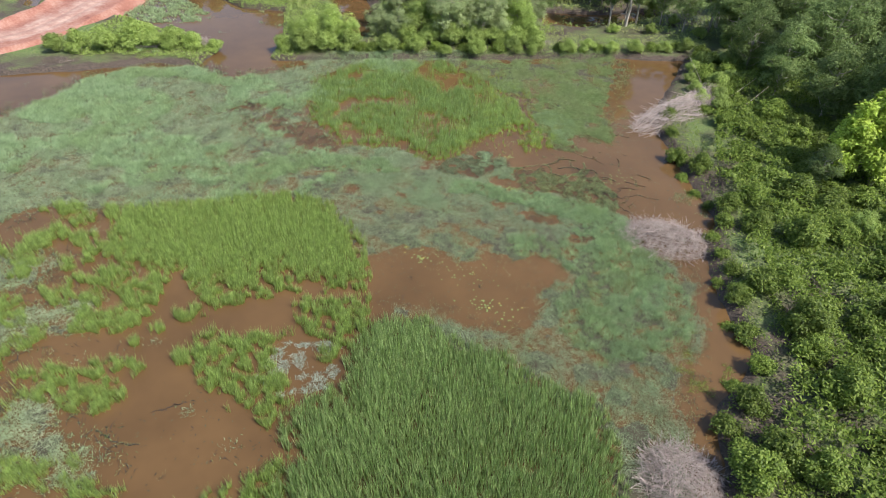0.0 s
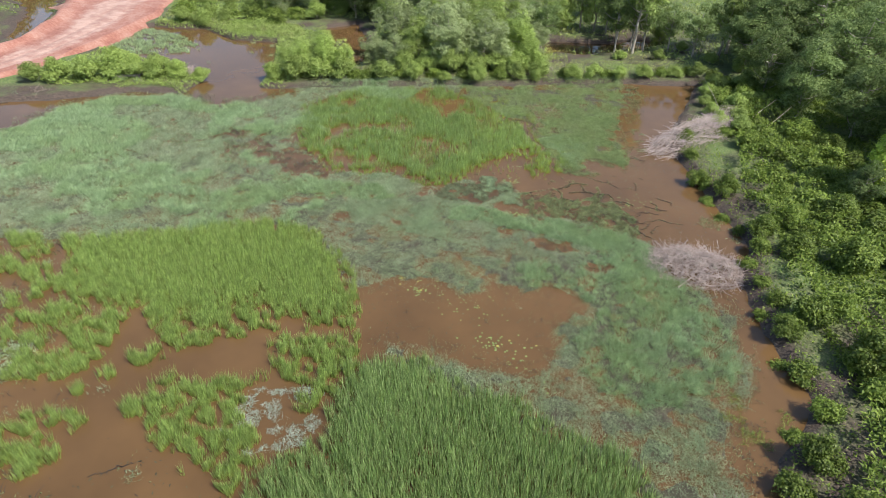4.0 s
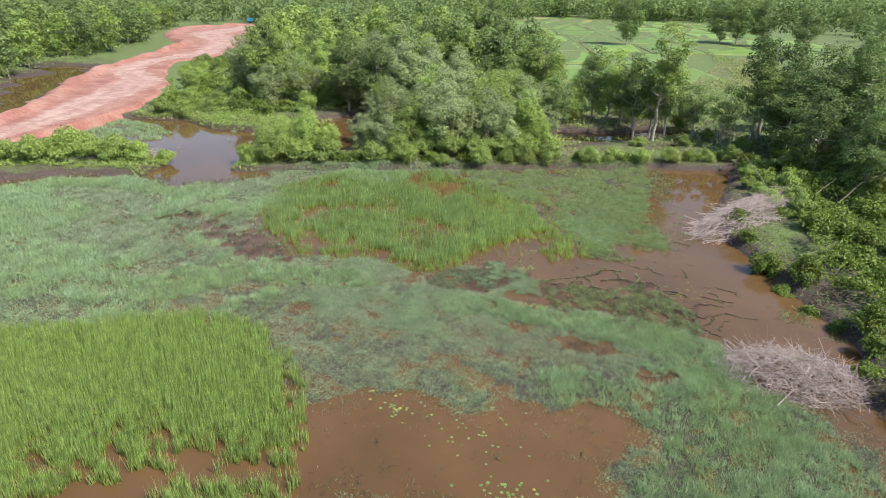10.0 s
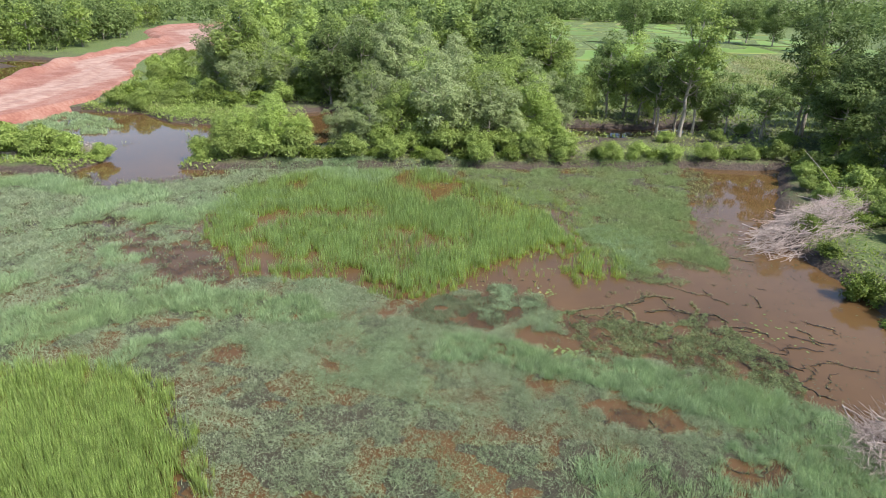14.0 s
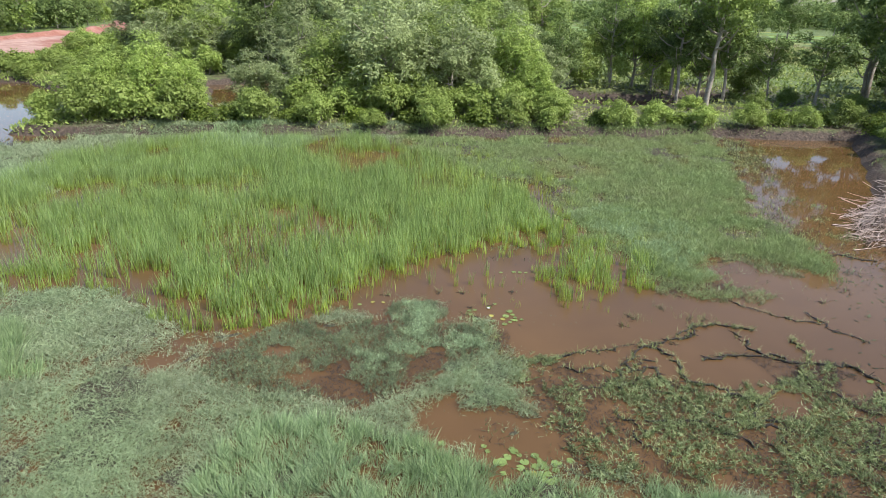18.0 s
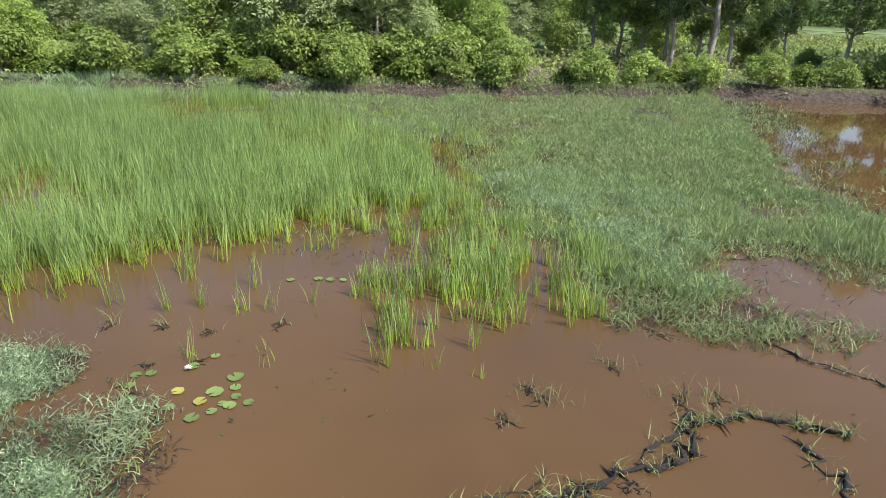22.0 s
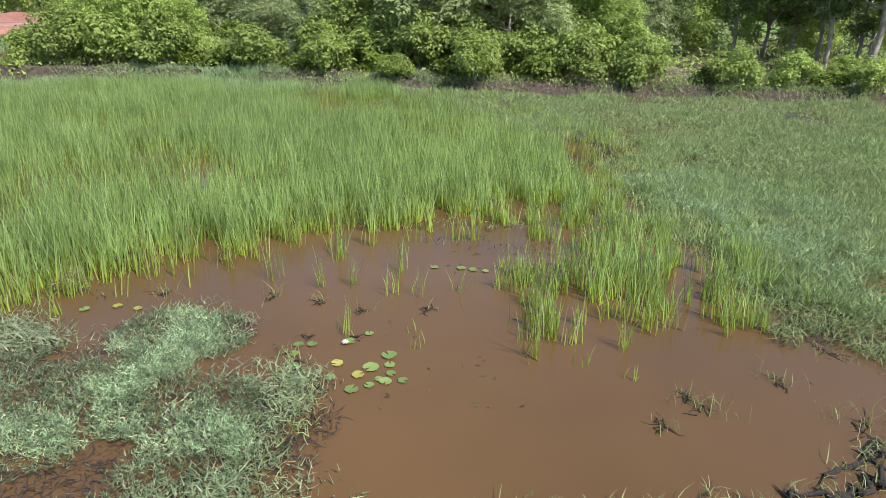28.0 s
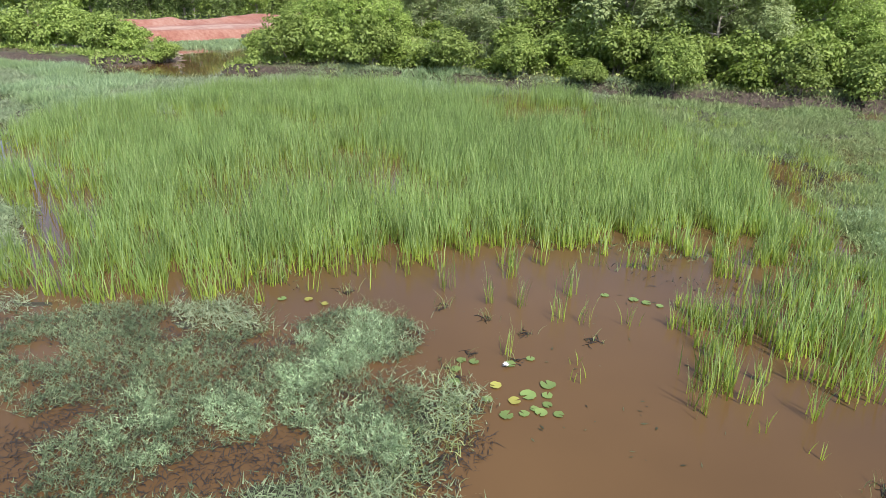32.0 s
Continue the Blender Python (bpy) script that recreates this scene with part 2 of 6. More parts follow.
def foliage(name, dark, mid, light, through=0.3, patch=None, patch_scale=0.15, base=None, base_top=0.5, grain=0.0, gloss=0.2, depth=0.42):
    """Leaves: colour varies from leaf to leaf, and over patches of the plan; base tints the lowest part of a stem."""
    m, nodes, links, bsdf = material(name)
    geo = nodes.new("ShaderNodeNewGeometry")
    r = ramp(nodes, [(0.0, dark), (0.5, mid), (1.0, light)])
    links.new(geo.outputs["Random Per Island"], r.inputs[0])
    colour = r.outputs[0]
    if patch:
        n = surface_noise(nodes, links, patch_scale, 3.0)
        f = nodes.new("ShaderNodeMapRange")
        f.inputs[1].default_value, f.inputs[2].default_value = 0.42, 0.62
        links.new(n.outputs[0], f.inputs[0])
        mix = nodes.new("ShaderNodeMixRGB")
        links.new(f.outputs[0], mix.inputs[0])
        links.new(colour, mix.inputs[1])
        r2 = ramp(nodes, [(0.0, tuple(0.75 * c for c in patch)), (1.0, tuple(1.25 * c for c in patch))])
        links.new(geo.outputs["Random Per Island"], r2.inputs[0])
        links.new(r2.outputs[0], mix.inputs[2])
        colour = mix.outputs[0]
    if base:
        sep = nodes.new("ShaderNodeSeparateXYZ")
        links.new(geo.outputs["Position"], sep.inputs[0])
        f = nodes.new("ShaderNodeMapRange")
        f.inputs[1].default_value, f.inputs[2].default_value, f.inputs[3].default_value, f.inputs[4].default_value = 0.0, base_top, 1.0, 0.0
        links.new(sep.outputs[2], f.inputs[0])
        mix = nodes.new("ShaderNodeMixRGB")
        links.new(f.outputs[0], mix.inputs[0])
        links.new(colour, mix.inputs[1])
        mix.inputs[2].default_value = (*base, 1)
        colour = mix.outputs[0]
    info = nodes.new("ShaderNodeObjectInfo")
    hsv = nodes.new("ShaderNodeHueSaturation")
    vary = nodes.new("ShaderNodeMapRange")
    vary.inputs[3].default_value, vary.inputs[4].default_value = 0.75, 1.25
    links.new(info.outputs["Random"], vary.inputs[0])
    value = vary.outputs[0]
    if grain:
        # tufts of old and of fresh growth
        n = surface_noise(nodes, links, grain, 4.0, 0.65)
        g = nodes.new("ShaderNodeMapRange")
        g.inputs[1].default_value, g.inputs[2].default_value, g.inputs[3].default_value, g.inputs[4].default_value = 0.36, 0.64, 1 - depth, 1 + depth
        links.new(n.outputs[0], g.inputs[0])
        value = g.outputs[0]
    links.new(value, hsv.inputs["Value"])
    links.new(colour, hsv.inputs["Color"])
    links.new(hsv.outputs[0], bsdf.inputs["Base Color"])
    bsdf.inputs["Roughness"].default_value = 0.55
    bsdf.inputs["Specular IOR Level"].default_value = gloss
    tr = nodes.new("ShaderNodeBsdfTranslucent")
    links.new(hsv.outputs[0], tr.inputs[0])
    mixs = nodes.new("ShaderNodeMixShader")
    mixs.inputs[0].default_value = through
    links.new(bsdf.outputs[0], mixs.inputs[1])
    links.new(tr.outputs[0], mixs.inputs[2])
    links.new(mixs.outputs[0], nodes["Material Output"].inputs[0])
    return m


def soil(name, stops, scale, strength=0.6, distance=0.08, rough=0.9):
    m, nodes, links, bsdf = material(name)
    n1, n2 = surface_noise(nodes, links, scale), surface_noise(nodes, links, scale * 9)
    mix = nodes.new("ShaderNodeMath")
    mix.operation = "MULTIPLY_ADD"
    mix.inputs[1].default_value, mix.inputs[2].default_value = 0.45, 0.0
    links.new(n2.outputs[0], mix.inputs[0])
    add = nodes.new("ShaderNodeMath")
    add.operation = "MULTIPLY_ADD"
    add.inputs[1].default_value = 0.6
    links.new(n1.outputs[0], add.inputs[0])
    links.new(mix.outputs[0], add.inputs[2])
    r = ramp(nodes, stops)
    links.new(add.outputs[0], r.inputs[0])
    links.new(r.outputs[0], bsdf.inputs["Base Color"])
    bsdf.inputs["Roughness"].default_value = rough
    bump(nodes, links, bsdf, n2.outputs[0], strength, distance)
    return m


M_WATER, nodes, links, bsdf = material("muddy_water")
n = surface_noise(nodes, links, 0.12, 4.0)
r = ramp(nodes, [(0.35, (0.091, 0.052, 0.022)), (0.65, (0.124, 0.071, 0.029))])
links.new(n.outputs[0], r.inputs[0])
links.new(r.outputs[0], bsdf.inputs["Base Color"])
bsdf.inputs["Roughness"].default_value, bsdf.inputs["IOR"].default_value = 0.03, 1.33
n = surface_noise(nodes, links, 2.5, 3.0)
bump(nodes, links, bsdf, n.outputs[0], 0.05, 0.02)


def ground_material():
    """Wet mud at the water's edge, dry soil and litter above it, and weedy grass on the higher land."""
    m, nodes, links, bsdf = material("bank_ground")
    fine, broad = surface_noise(nodes, links, 5.0), surface_noise(nodes, links, 0.35)
    mud = ramp(nodes, [(0.3, (0.03, 0.022, 0.016)), (0.55, (0.075, 0.054, 0.039)), (0.75, (0.14, 0.105, 0.078))])
    turf = ramp(nodes, [(0.3, (0.05, 0.075, 0.02)), (0.5, (0.1, 0.15, 0.035)), (0.7, (0.2, 0.21, 0.08))])
    for q in (mud, turf):
        links.new(fine.outputs[0], q.inputs[0])
    sep = nodes.new("ShaderNodeSeparateXYZ")
    geo = nodes.new("ShaderNodeNewGeometry")
    links.new(geo.outputs["Position"], sep.inputs[0])
    add = nodes.new("ShaderNodeMath")
    links.new(sep.outputs[2], add.inputs[0])
    links.new(broad.outputs[0], add.inputs[1])
    f = nodes.new("ShaderNodeMapRange")
    f.inputs[1].default_value, f.inputs[2].default_value = 1.0, 1.35
    links.new(add.outputs[0], f.inputs[0])
    mix = nodes.new("ShaderNodeMixRGB")
    links.new(f.outputs[0], mix.inputs[0])
    links.new(mud.outputs[0], mix.inputs[1])
    links.new(turf.outputs[0], mix.inputs[2])
    links.new(mix.outputs[0], bsdf.inputs["Base Color"])
    bsdf.inputs["Roughness"].default_value = 0.85
    bump(nodes, links, bsdf, fine.outputs[0], 1.0, 0.15)
    return m


M_GROUND = ground_material()
M_ROAD = soil("red_laterite", [(0.32, (0.17, 0.06, 0.04)), (0.48, (0.27, 0.115, 0.08)), (0.66, (0.35, 0.2, 0.15))], 0.3, 0.8, 0.08)
# the driven middle of the track is pale and dusty
nodes, links, bsdf = M_ROAD.node_tree.nodes, M_ROAD.node_tree.links, M_ROAD.node_tree.nodes["Principled BSDF"]
worn = nodes.new("ShaderNodeAttribute")
worn.attribute_name = "worn"
n = surface_noise(nodes, links, 0.5, 6.0, 0.7)
r = ramp(nodes, [(0.4, (0.3, 0.17, 0.13)), (0.6, (0.42, 0.28, 0.22))])
links.new(n.outputs[0], r.inputs[0])
add = nodes.new("ShaderNodeMath")
links.new(worn.outputs["Fac"], add.inputs[0])
links.new(n.outputs[0], add.inputs[1])
f = nodes.new("ShaderNodeMapRange")
f.inputs[1].default_value, f.inputs[2].default_value = 0.85, 1.2
links.new(add.outputs[0], f.inputs[0])
mix = nodes.new("ShaderNodeMixRGB")
links.new(f.outputs[0], mix.inputs[0])
links.new(bsdf.inputs["Base Color"].links[0].from_socket, mix.inputs[1])
links.new(r.outputs[0], mix.inputs[2])
links.new(mix.outputs[0], bsdf.inputs["Base Color"])
M_MATBASE = soil("floating_mat", [(0.3, (0.03, 0.025, 0.017)), (0.5, (0.06, 0.05, 0.03)), (0.7, (0.1, 0.095, 0.05))], 2.2, 1.0, 0.12)
M_BARK = soil("grey_bark", [(0.3, (0.16, 0.13, 0.1)), (0.5, (0.32, 0.28, 0.23)), (0.7, (0.52, 0.48, 0.42))], 3.0)
M_DEAD = soil("dead_wood", [(0.3, (0.26, 0.2, 0.165)), (0.5, (0.42, 0.34, 0.3)), (0.7, (0.58, 0.5, 0.45))], 2.0)
M_STEM = soil("rotten_stem", [(0.3, (0.012, 0.011, 0.01)), (0.6, (0.035, 0.028, 0.022))], 4.0)
M_LITTER = foliage("dry_litter", (0.1, 0.065, 0.042), (0.18, 0.125, 0.085), (0.3, 0.23, 0.165), 0.1)
M_REED = foliage("reed_green", (0.17, 0.255, 0.068), (0.295, 0.415, 0.13), (0.425, 0.54, 0.21), 0.44, base=(0.35, 0.43, 0.05), base_top=0.36, grain=1.5, depth=0.3)
M_REED_DULL = foliage("reed_dull", (0.145, 0.22, 0.06), (0.25, 0.36, 0.115), (0.365, 0.475, 0.185), 0.42, base=(0.27, 0.35, 0.05), base_top=0.4, grain=1.2, depth=0.25)
M_REED_LEFT = foliage("reed_light", (0.165, 0.24, 0.06), (0.29, 0.4, 0.105), (0.44, 0.54, 0.18), 0.42, base=(0.25, 0.29, 0.06), base_top=0.4, grain=2.5)
M_REED_FRONT = foliage("reed_dark", (0.115, 0.185, 0.055), (0.255, 0.37, 0.12), (0.5, 0.6, 0.26), 0.42, base=(0.18, 0.22, 0.06), base_top=0.5, grain=2.5)
M_MAT = foliage("mat_grass", (0.19, 0.275, 0.13), (0.33, 0.445, 0.235), (0.46, 0.575, 0.33), 0.42, patch=(0.3, 0.4, 0.19), patch_scale=0.11, grain=0.9, depth=0.14)
M_WEED = foliage("creeping_weed", (0.17, 0.205, 0.11), (0.29, 0.345, 0.2), (0.41, 0.465, 0.3), 0.36, patch=(0.265, 0.34, 0.185), patch_scale=0.16, grain=0.8, depth=0.14)
M_MATNEAR = foliage("mat_grass_pale", (0.17, 0.25, 0.125), (0.35, 0.475, 0.26), (0.5, 0.62, 0.37), 0.32, grain=3.0)
M_MATOLIVE = foliage("mat_grass_olive", (0.14, 0.2, 0.075), (0.26, 0.345, 0.14), (0.385, 0.475, 0.21), 0.38, patch=(0.275, 0.335, 0.145), patch_scale=0.2, grain=2.2, depth=0.2)
M_SPRIG = foliage("sprig_olive", (0.075, 0.105, 0.04), (0.19, 0.245, 0.1), (0.36, 0.41, 0.21), 0.3, grain=1.5)
M_SHOOT = foliage("pale_shoot", (0.17, 0.21, 0.07), (0.28, 0.33, 0.13), (0.42, 0.47, 0.22), 0.3)
M_SPRIG_GREY = foliage("sprig_grey", (0.08, 0.115, 0.06), (0.17, 0.225, 0.12), (0.29, 0.355, 0.2), 0.3, grain=1.5, depth=0.3)
M_SUNK = foliage("sunken_weed", (0.02, 0.022, 0.014), (0.045, 0.05, 0.028), (0.09, 0.1, 0.05), 0.1)
M_HEAP = soil("heaped_earth", [(0.3, (0.15, 0.07, 0.05)), (0.5, (0.24, 0.125, 0.09)), (0.7, (0.33, 0.2, 0.15))], 0.5, 0.8, 0.1)
M_LEAF = foliage("leaf_bright", (0.195, 0.27, 0.06), (0.285, 0.375, 0.09), (0.37, 0.46, 0.13), 0.4, gloss=0.3)
M_LEAF_DARK = foliage("leaf_deep", (0.09, 0.135, 0.04), (0.165, 0.23, 0.07), (0.25, 0.325, 0.11), 0.35)
M_LEAF_GREY = foliage("leaf_greyish", (0.24, 0.29, 0.125), (0.315, 0.38, 0.165), (0.39, 0.455, 0.215), 0.4)
M_HERB = foliage("herb_green", (0.07, 0.11, 0.015), (0.145, 0.21, 0.03), (0.23, 0.295, 0.058), 0.34, gloss=0.3)
M_BAMBOO = foliage("bamboo_lime", (0.19, 0.27, 0.03), (0.32, 0.42, 0.06), (0.44, 0.53, 0.1), 0.4)
M_STRAW = foliage("dry_meadow", (0.2, 0.2, 0.09), (0.3, 0.29, 0.14), (0.42, 0.38, 0.2), 0.2)
M_PAD = foliage("lily_pad", (0.11, 0.17, 0.05), (0.16, 0.23, 0.07), (0.22, 0.29, 0.09), 0.1)
M_PADY = foliage("lily_pad_yellow", (0.26, 0.26, 0.06), (0.32, 0.31, 0.07), (0.38, 0.36, 0.1), 0.1)
M_RICE = foliage("young_rice", (0.13, 0.225, 0.04), (0.16, 0.265, 0.05), (0.19, 0.3, 0.065), 0.2, patch=(0.2, 0.29, 0.075), patch_scale=0.05)
M_MEADOW = foliage("meadow_grass", (0.15, 0.22, 0.05), (0.25, 0.34, 0.08), (0.38, 0.45, 0.14), 0.3, patch=(0.33, 0.36, 0.13), patch_scale=0.1)
M_RICEY = foliage("ripening_rice", (0.19, 0.23, 0.065), (0.225, 0.255, 0.08), (0.255, 0.28, 0.1), 0.2, patch=(0.26, 0.26, 0.12), patch_scale=0.05)
M_FLOWER, nodes, links, bsdf = material("white_petal")
bsdf.inputs["Base Color"].default_value = (0.8, 0.78, 0.74, 1)


# ---- mesh helpers ----
def mesh_of(name, verts, faces, mat):
    """A mesh from an array of places and arrays of faces, each with one number of corners."""
    me = bpy.data.meshes.new(name)
    verts = np.asarray(verts, np.float32)
    faces = [np.asarray(f, np.int32) for f in faces if len(f)]
    me.vertices.add(len(verts))
    me.vertices.foreach_set("co", verts.ravel())
    me.loops.add(sum(f.size for f in faces))
    me.loops.foreach_set("vertex_index", np.concatenate([f.ravel() for f in faces]))
    me.polygons.add(sum(len(f) for f in faces))
    sizes = np.concatenate([np.full(len(f), f.shape[1], np.int32) for f in faces])
    me.polygons.foreach_set("loop_start", np.concatenate([[0], np.cumsum(sizes)[:-1]]).astype(np.int32))
    me.update(calc_edges=True)
    me.validate()
    if mat:
        me.materials.append(mat)
    return me


def part(name, me, parent, label=""):
    ob = new(name, me)
    ob.parent = parent
    return tagged(ob, label)


def smooth(me):
    me.polygons.foreach_set("use_smooth", np.ones(len(me.polygons), bool))
    return me


def unit(v):
    return v / (np.linalg.norm(v, axis=-1, keepdims=True) + 1e-9)


def blades(name, mat, x, y, z, height, width, lean, rng, segments=2, wind=(0.0, 0.0)):
    """Upright tapering blades that bend over; one bent strip each."""
    k = len(x)
    az, turn = rng.rand(k) * 6.283, rng.rand(k) * 6.283
    bend = lean * (0.35 + rng.rand(k))
    side = np.stack([np.cos(turn), np.sin(turn), 0 * turn], 1)
    rows, faces = [], []
    for s in range(segments + 1):
        f = s / segments
        c = np.stack([x + bend * height * f**1.7 * np.cos(az) + wind[0] * height * f**2, y + bend * height * f**1.7 * np.sin(az) + wind[1] * height * f**2,
                      z + height * f * (1 - 0.35 * bend * f)], 1)
        w = (width * (1 - 0.35 * f))[:, None] * side / 2
        rows += [c] if s == segments else [c - w, c + w]
    n = len(rows)
    verts = np.stack(rows, 1).reshape(-1, 3)
    o = (np.arange(k) * n)[:, None]
    quads = [o + np.array([[2 * s, 2 * s + 1, 2 * s + 3, 2 * s + 2]]) for s in range(segments - 1)]
    tris = o + np.array([[n - 3, n - 2, n - 1]])
    return mesh_of(name, verts, quads + [tris], mat)


def leaf_quads(p, way, up, length, width):
    """Leaf-shaped quads, folded a little along the rib."""
    way, side = unit(way), unit(np.cross(way, up))
    nrm = np.cross(side, way)
    length, width = np.asarray(length)[:, None], np.asarray(width)[:, None]
    mid = p + way * length * 0.45 - nrm * 0.0
    v = np.stack([p, mid + side * width / 2 + nrm * width * 0.15, p + way * length - nrm * length * 0.12, mid - side * width / 2 + nrm * width * 0.15], 1).reshape(-1, 3)
    return v, (np.arange(len(p)) * 4)[:, None] + np.arange(4)


def leaf_blades(p, way, up, length, width):
    """Narrow pointed leaves, one triangle each."""
    way, side = unit(way), unit(np.cross(way, up))
    length, width = np.asarray(length)[:, None], np.asarray(width)[:, None]
    v = np.stack([p - side * width / 2, p + side * width / 2, p + way * length], 1).reshape(-1, 3)
    return v, (np.arange(len(p)) * 3)[:, None] + np.arange(3)


def tube(line, radii, sides=5):
    """Ring-by-ring tube along a line of places."""
    line = np.asarray(line, float)
    way = unit(np.gradient(line, axis=0))
    ref = np.where(np.abs(way[:, 2:3]) > 0.9, np.array([[1.0, 0, 0]]), np.array([[0, 0, 1.0]]))
    a = unit(np.cross(way, ref))
    b = np.cross(way, a)
    t = np.arange(sides) * 2 * np.pi / sides
    v = (line[:, None] + np.asarray(radii)[:, None, None] * (np.cos(t)[None, :, None] * a[:, None] + np.sin(t)[None, :, None] * b[:, None])).reshape(-1, 3)
    i, j = np.meshgrid(np.arange(len(line) - 1), np.arange(sides), indexing="ij")
    q = np.stack([i * sides + j, i * sides + (j + 1) % sides, (i + 1) * sides + (j + 1) % sides, (i + 1) * sides + j], -1).reshape(-1, 4)
    return v, q


def joined(pieces):
    vs, fs, o = [], [], 0
    for v, f in pieces:
        vs.append(v)
        fs.append(f + o)
        o += len(v)
    return np.concatenate(vs), np.concatenate(fs)


# ---- ground, water, road ----
def spread(lo, hi, step, far):
    core = np.arange(lo, hi + step / 2, step)
    out = [step * 1.6]
    while sum(out) < far:
        out.append(out[-1] * 1.35)
    return np.concatenate([lo - np.cumsum(out)[::-1], core, hi + np.cumsum(out)])


def grid_mesh(name, xs, ys, height, mat):
    gx, gy = np.meshgrid(xs, ys, indexing="ij")
    v = np.stack([gx, gy, height(gx, gy)], -1).reshape(-1, 3)
    i, j = np.meshgrid(np.arange(len(xs) - 1), np.arange(len(ys) - 1), indexing="ij")
    m = len(ys)
    return smooth(mesh_of(name, v, [np.stack([i * m + j, (i + 1) * m + j, (i + 1) * m + j + 1, i * m + j + 1], -1).reshape(-1, 4)], mat))


tagged(new("ground", grid_mesh("ground", spread(-90, 45, 0.75, 2500), spread(-60, 90, 0.75, 2500), ground_height, M_GROUND)),
       "bare grey-brown soil with low weeds round the pond", "ground", kind="structure")
tagged(new("water", grid_mesh("water", np.linspace(-150, 60, 3), np.linspace(-75, 130, 3), lambda x, y: 0 * x, M_WATER)),
       "still muddy brown water reflecting the sky", "water", kind="structure")


def road_mesh():
    """A raised strip of red earth with uneven edges and a heap along one side."""
    pts = np.array(ROAD, float)
    seg = np.r_[0, np.cumsum(np.hypot(*np.diff(pts, axis=0).T))]
    s = np.linspace(0, seg[-1], 320)
    c = np.stack([np.interp(s, seg, pts[:, 0]), np.interp(s, seg, pts[:, 1])], 1)
    for _ in range(12):
        c[1:-1] = (c[:-2] + 2 * c[1:-1] + c[2:]) / 4
    w = unit(np.gradient(c, axis=0))
    left = np.stack([-w[:, 1], w[:, 0]], 1)
    u = np.linspace(-1, 1, 45)
    half = np.interp(s, seg, ROAD_HALF) * (1.0 + 0.3 * (fbm(s, 0 * s, 22.0, 4) - 0.5))
    ragged = 1 + 0.22 * (fbm(s[:, None] + 0 * u[None], 40 * np.sign(u)[None] + 0 * s[:, None], 4.0, 12) - 0.5)
    p = c[:, None] + left[:, None] * (half[:, None] * u[None] * ragged)[..., None]
    z = 1.25 * np.clip((1 - np.abs(u)) / 0.18, 0, 1)[None] - 0.15 + 0 * s[:, None]
    heap = np.exp(-((u[None] - 0.72) / 0.13) ** 2) * 1.7 * fbm(s[:, None] + 0 * u[None], 8 * u[None] + 0 * s[:, None], 9.0, 7)
    z = z + heap + 0.3 * fbm(p[..., 0], p[..., 1], 7.0, 2) * np.clip((1 - np.abs(u)) / 0.1, 0, 1)[None] - 0.12 * np.exp(-((np.abs(u + 0.15) - 0.16) / 0.05) ** 2)[None]
    v = np.concatenate([p, z[..., None]], -1).reshape(-1, 3)
    i, j = np.meshgrid(np.arange(len(s) - 1), np.arange(len(u) - 1), indexing="ij")
    m = len(u)
    me = smooth(mesh_of("road", v, [np.stack([i * m + j, i * m + j + 1, (i + 1) * m + j + 1, (i + 1) * m + j], -1).reshape(-1, 4)], M_ROAD))
    worn = np.clip(1.25 - 2.0 * np.abs(u[None] + 0.1 + 0.9 * (fbm(s, 0 * s, 30.0, 6) - 0.5)[:, None]), 0, 1)
    me.attributes.new("worn", "FLOAT", "POINT").data.foreach_set("value", worn.astype(np.float32).ravel())
    return me


tagged(new("road", road_mesh()), "raised track of red laterite earth with loose heaps", "dirt road", kind="structure")


# ---- zones of the pond ----
def zone(poly, x, y, amount=0.8, size=2.5, shift=0):
    return inside(poly, *wobble(x, y, amount, size, shift))


CELL, X0, Y0 = 0.2, -76.0, -42.0
RX, RY = np.meshgrid(X0 + CELL * np.arange(500), Y0 + CELL * np.arange(465), indexing="ij")
FINE, COARSE = wobble(RX, RY, 0.35, 1.4), wobble(RX, RY, 1.1, 2.6)
SPECK = fbm(RX, RY, 0.9, 40)


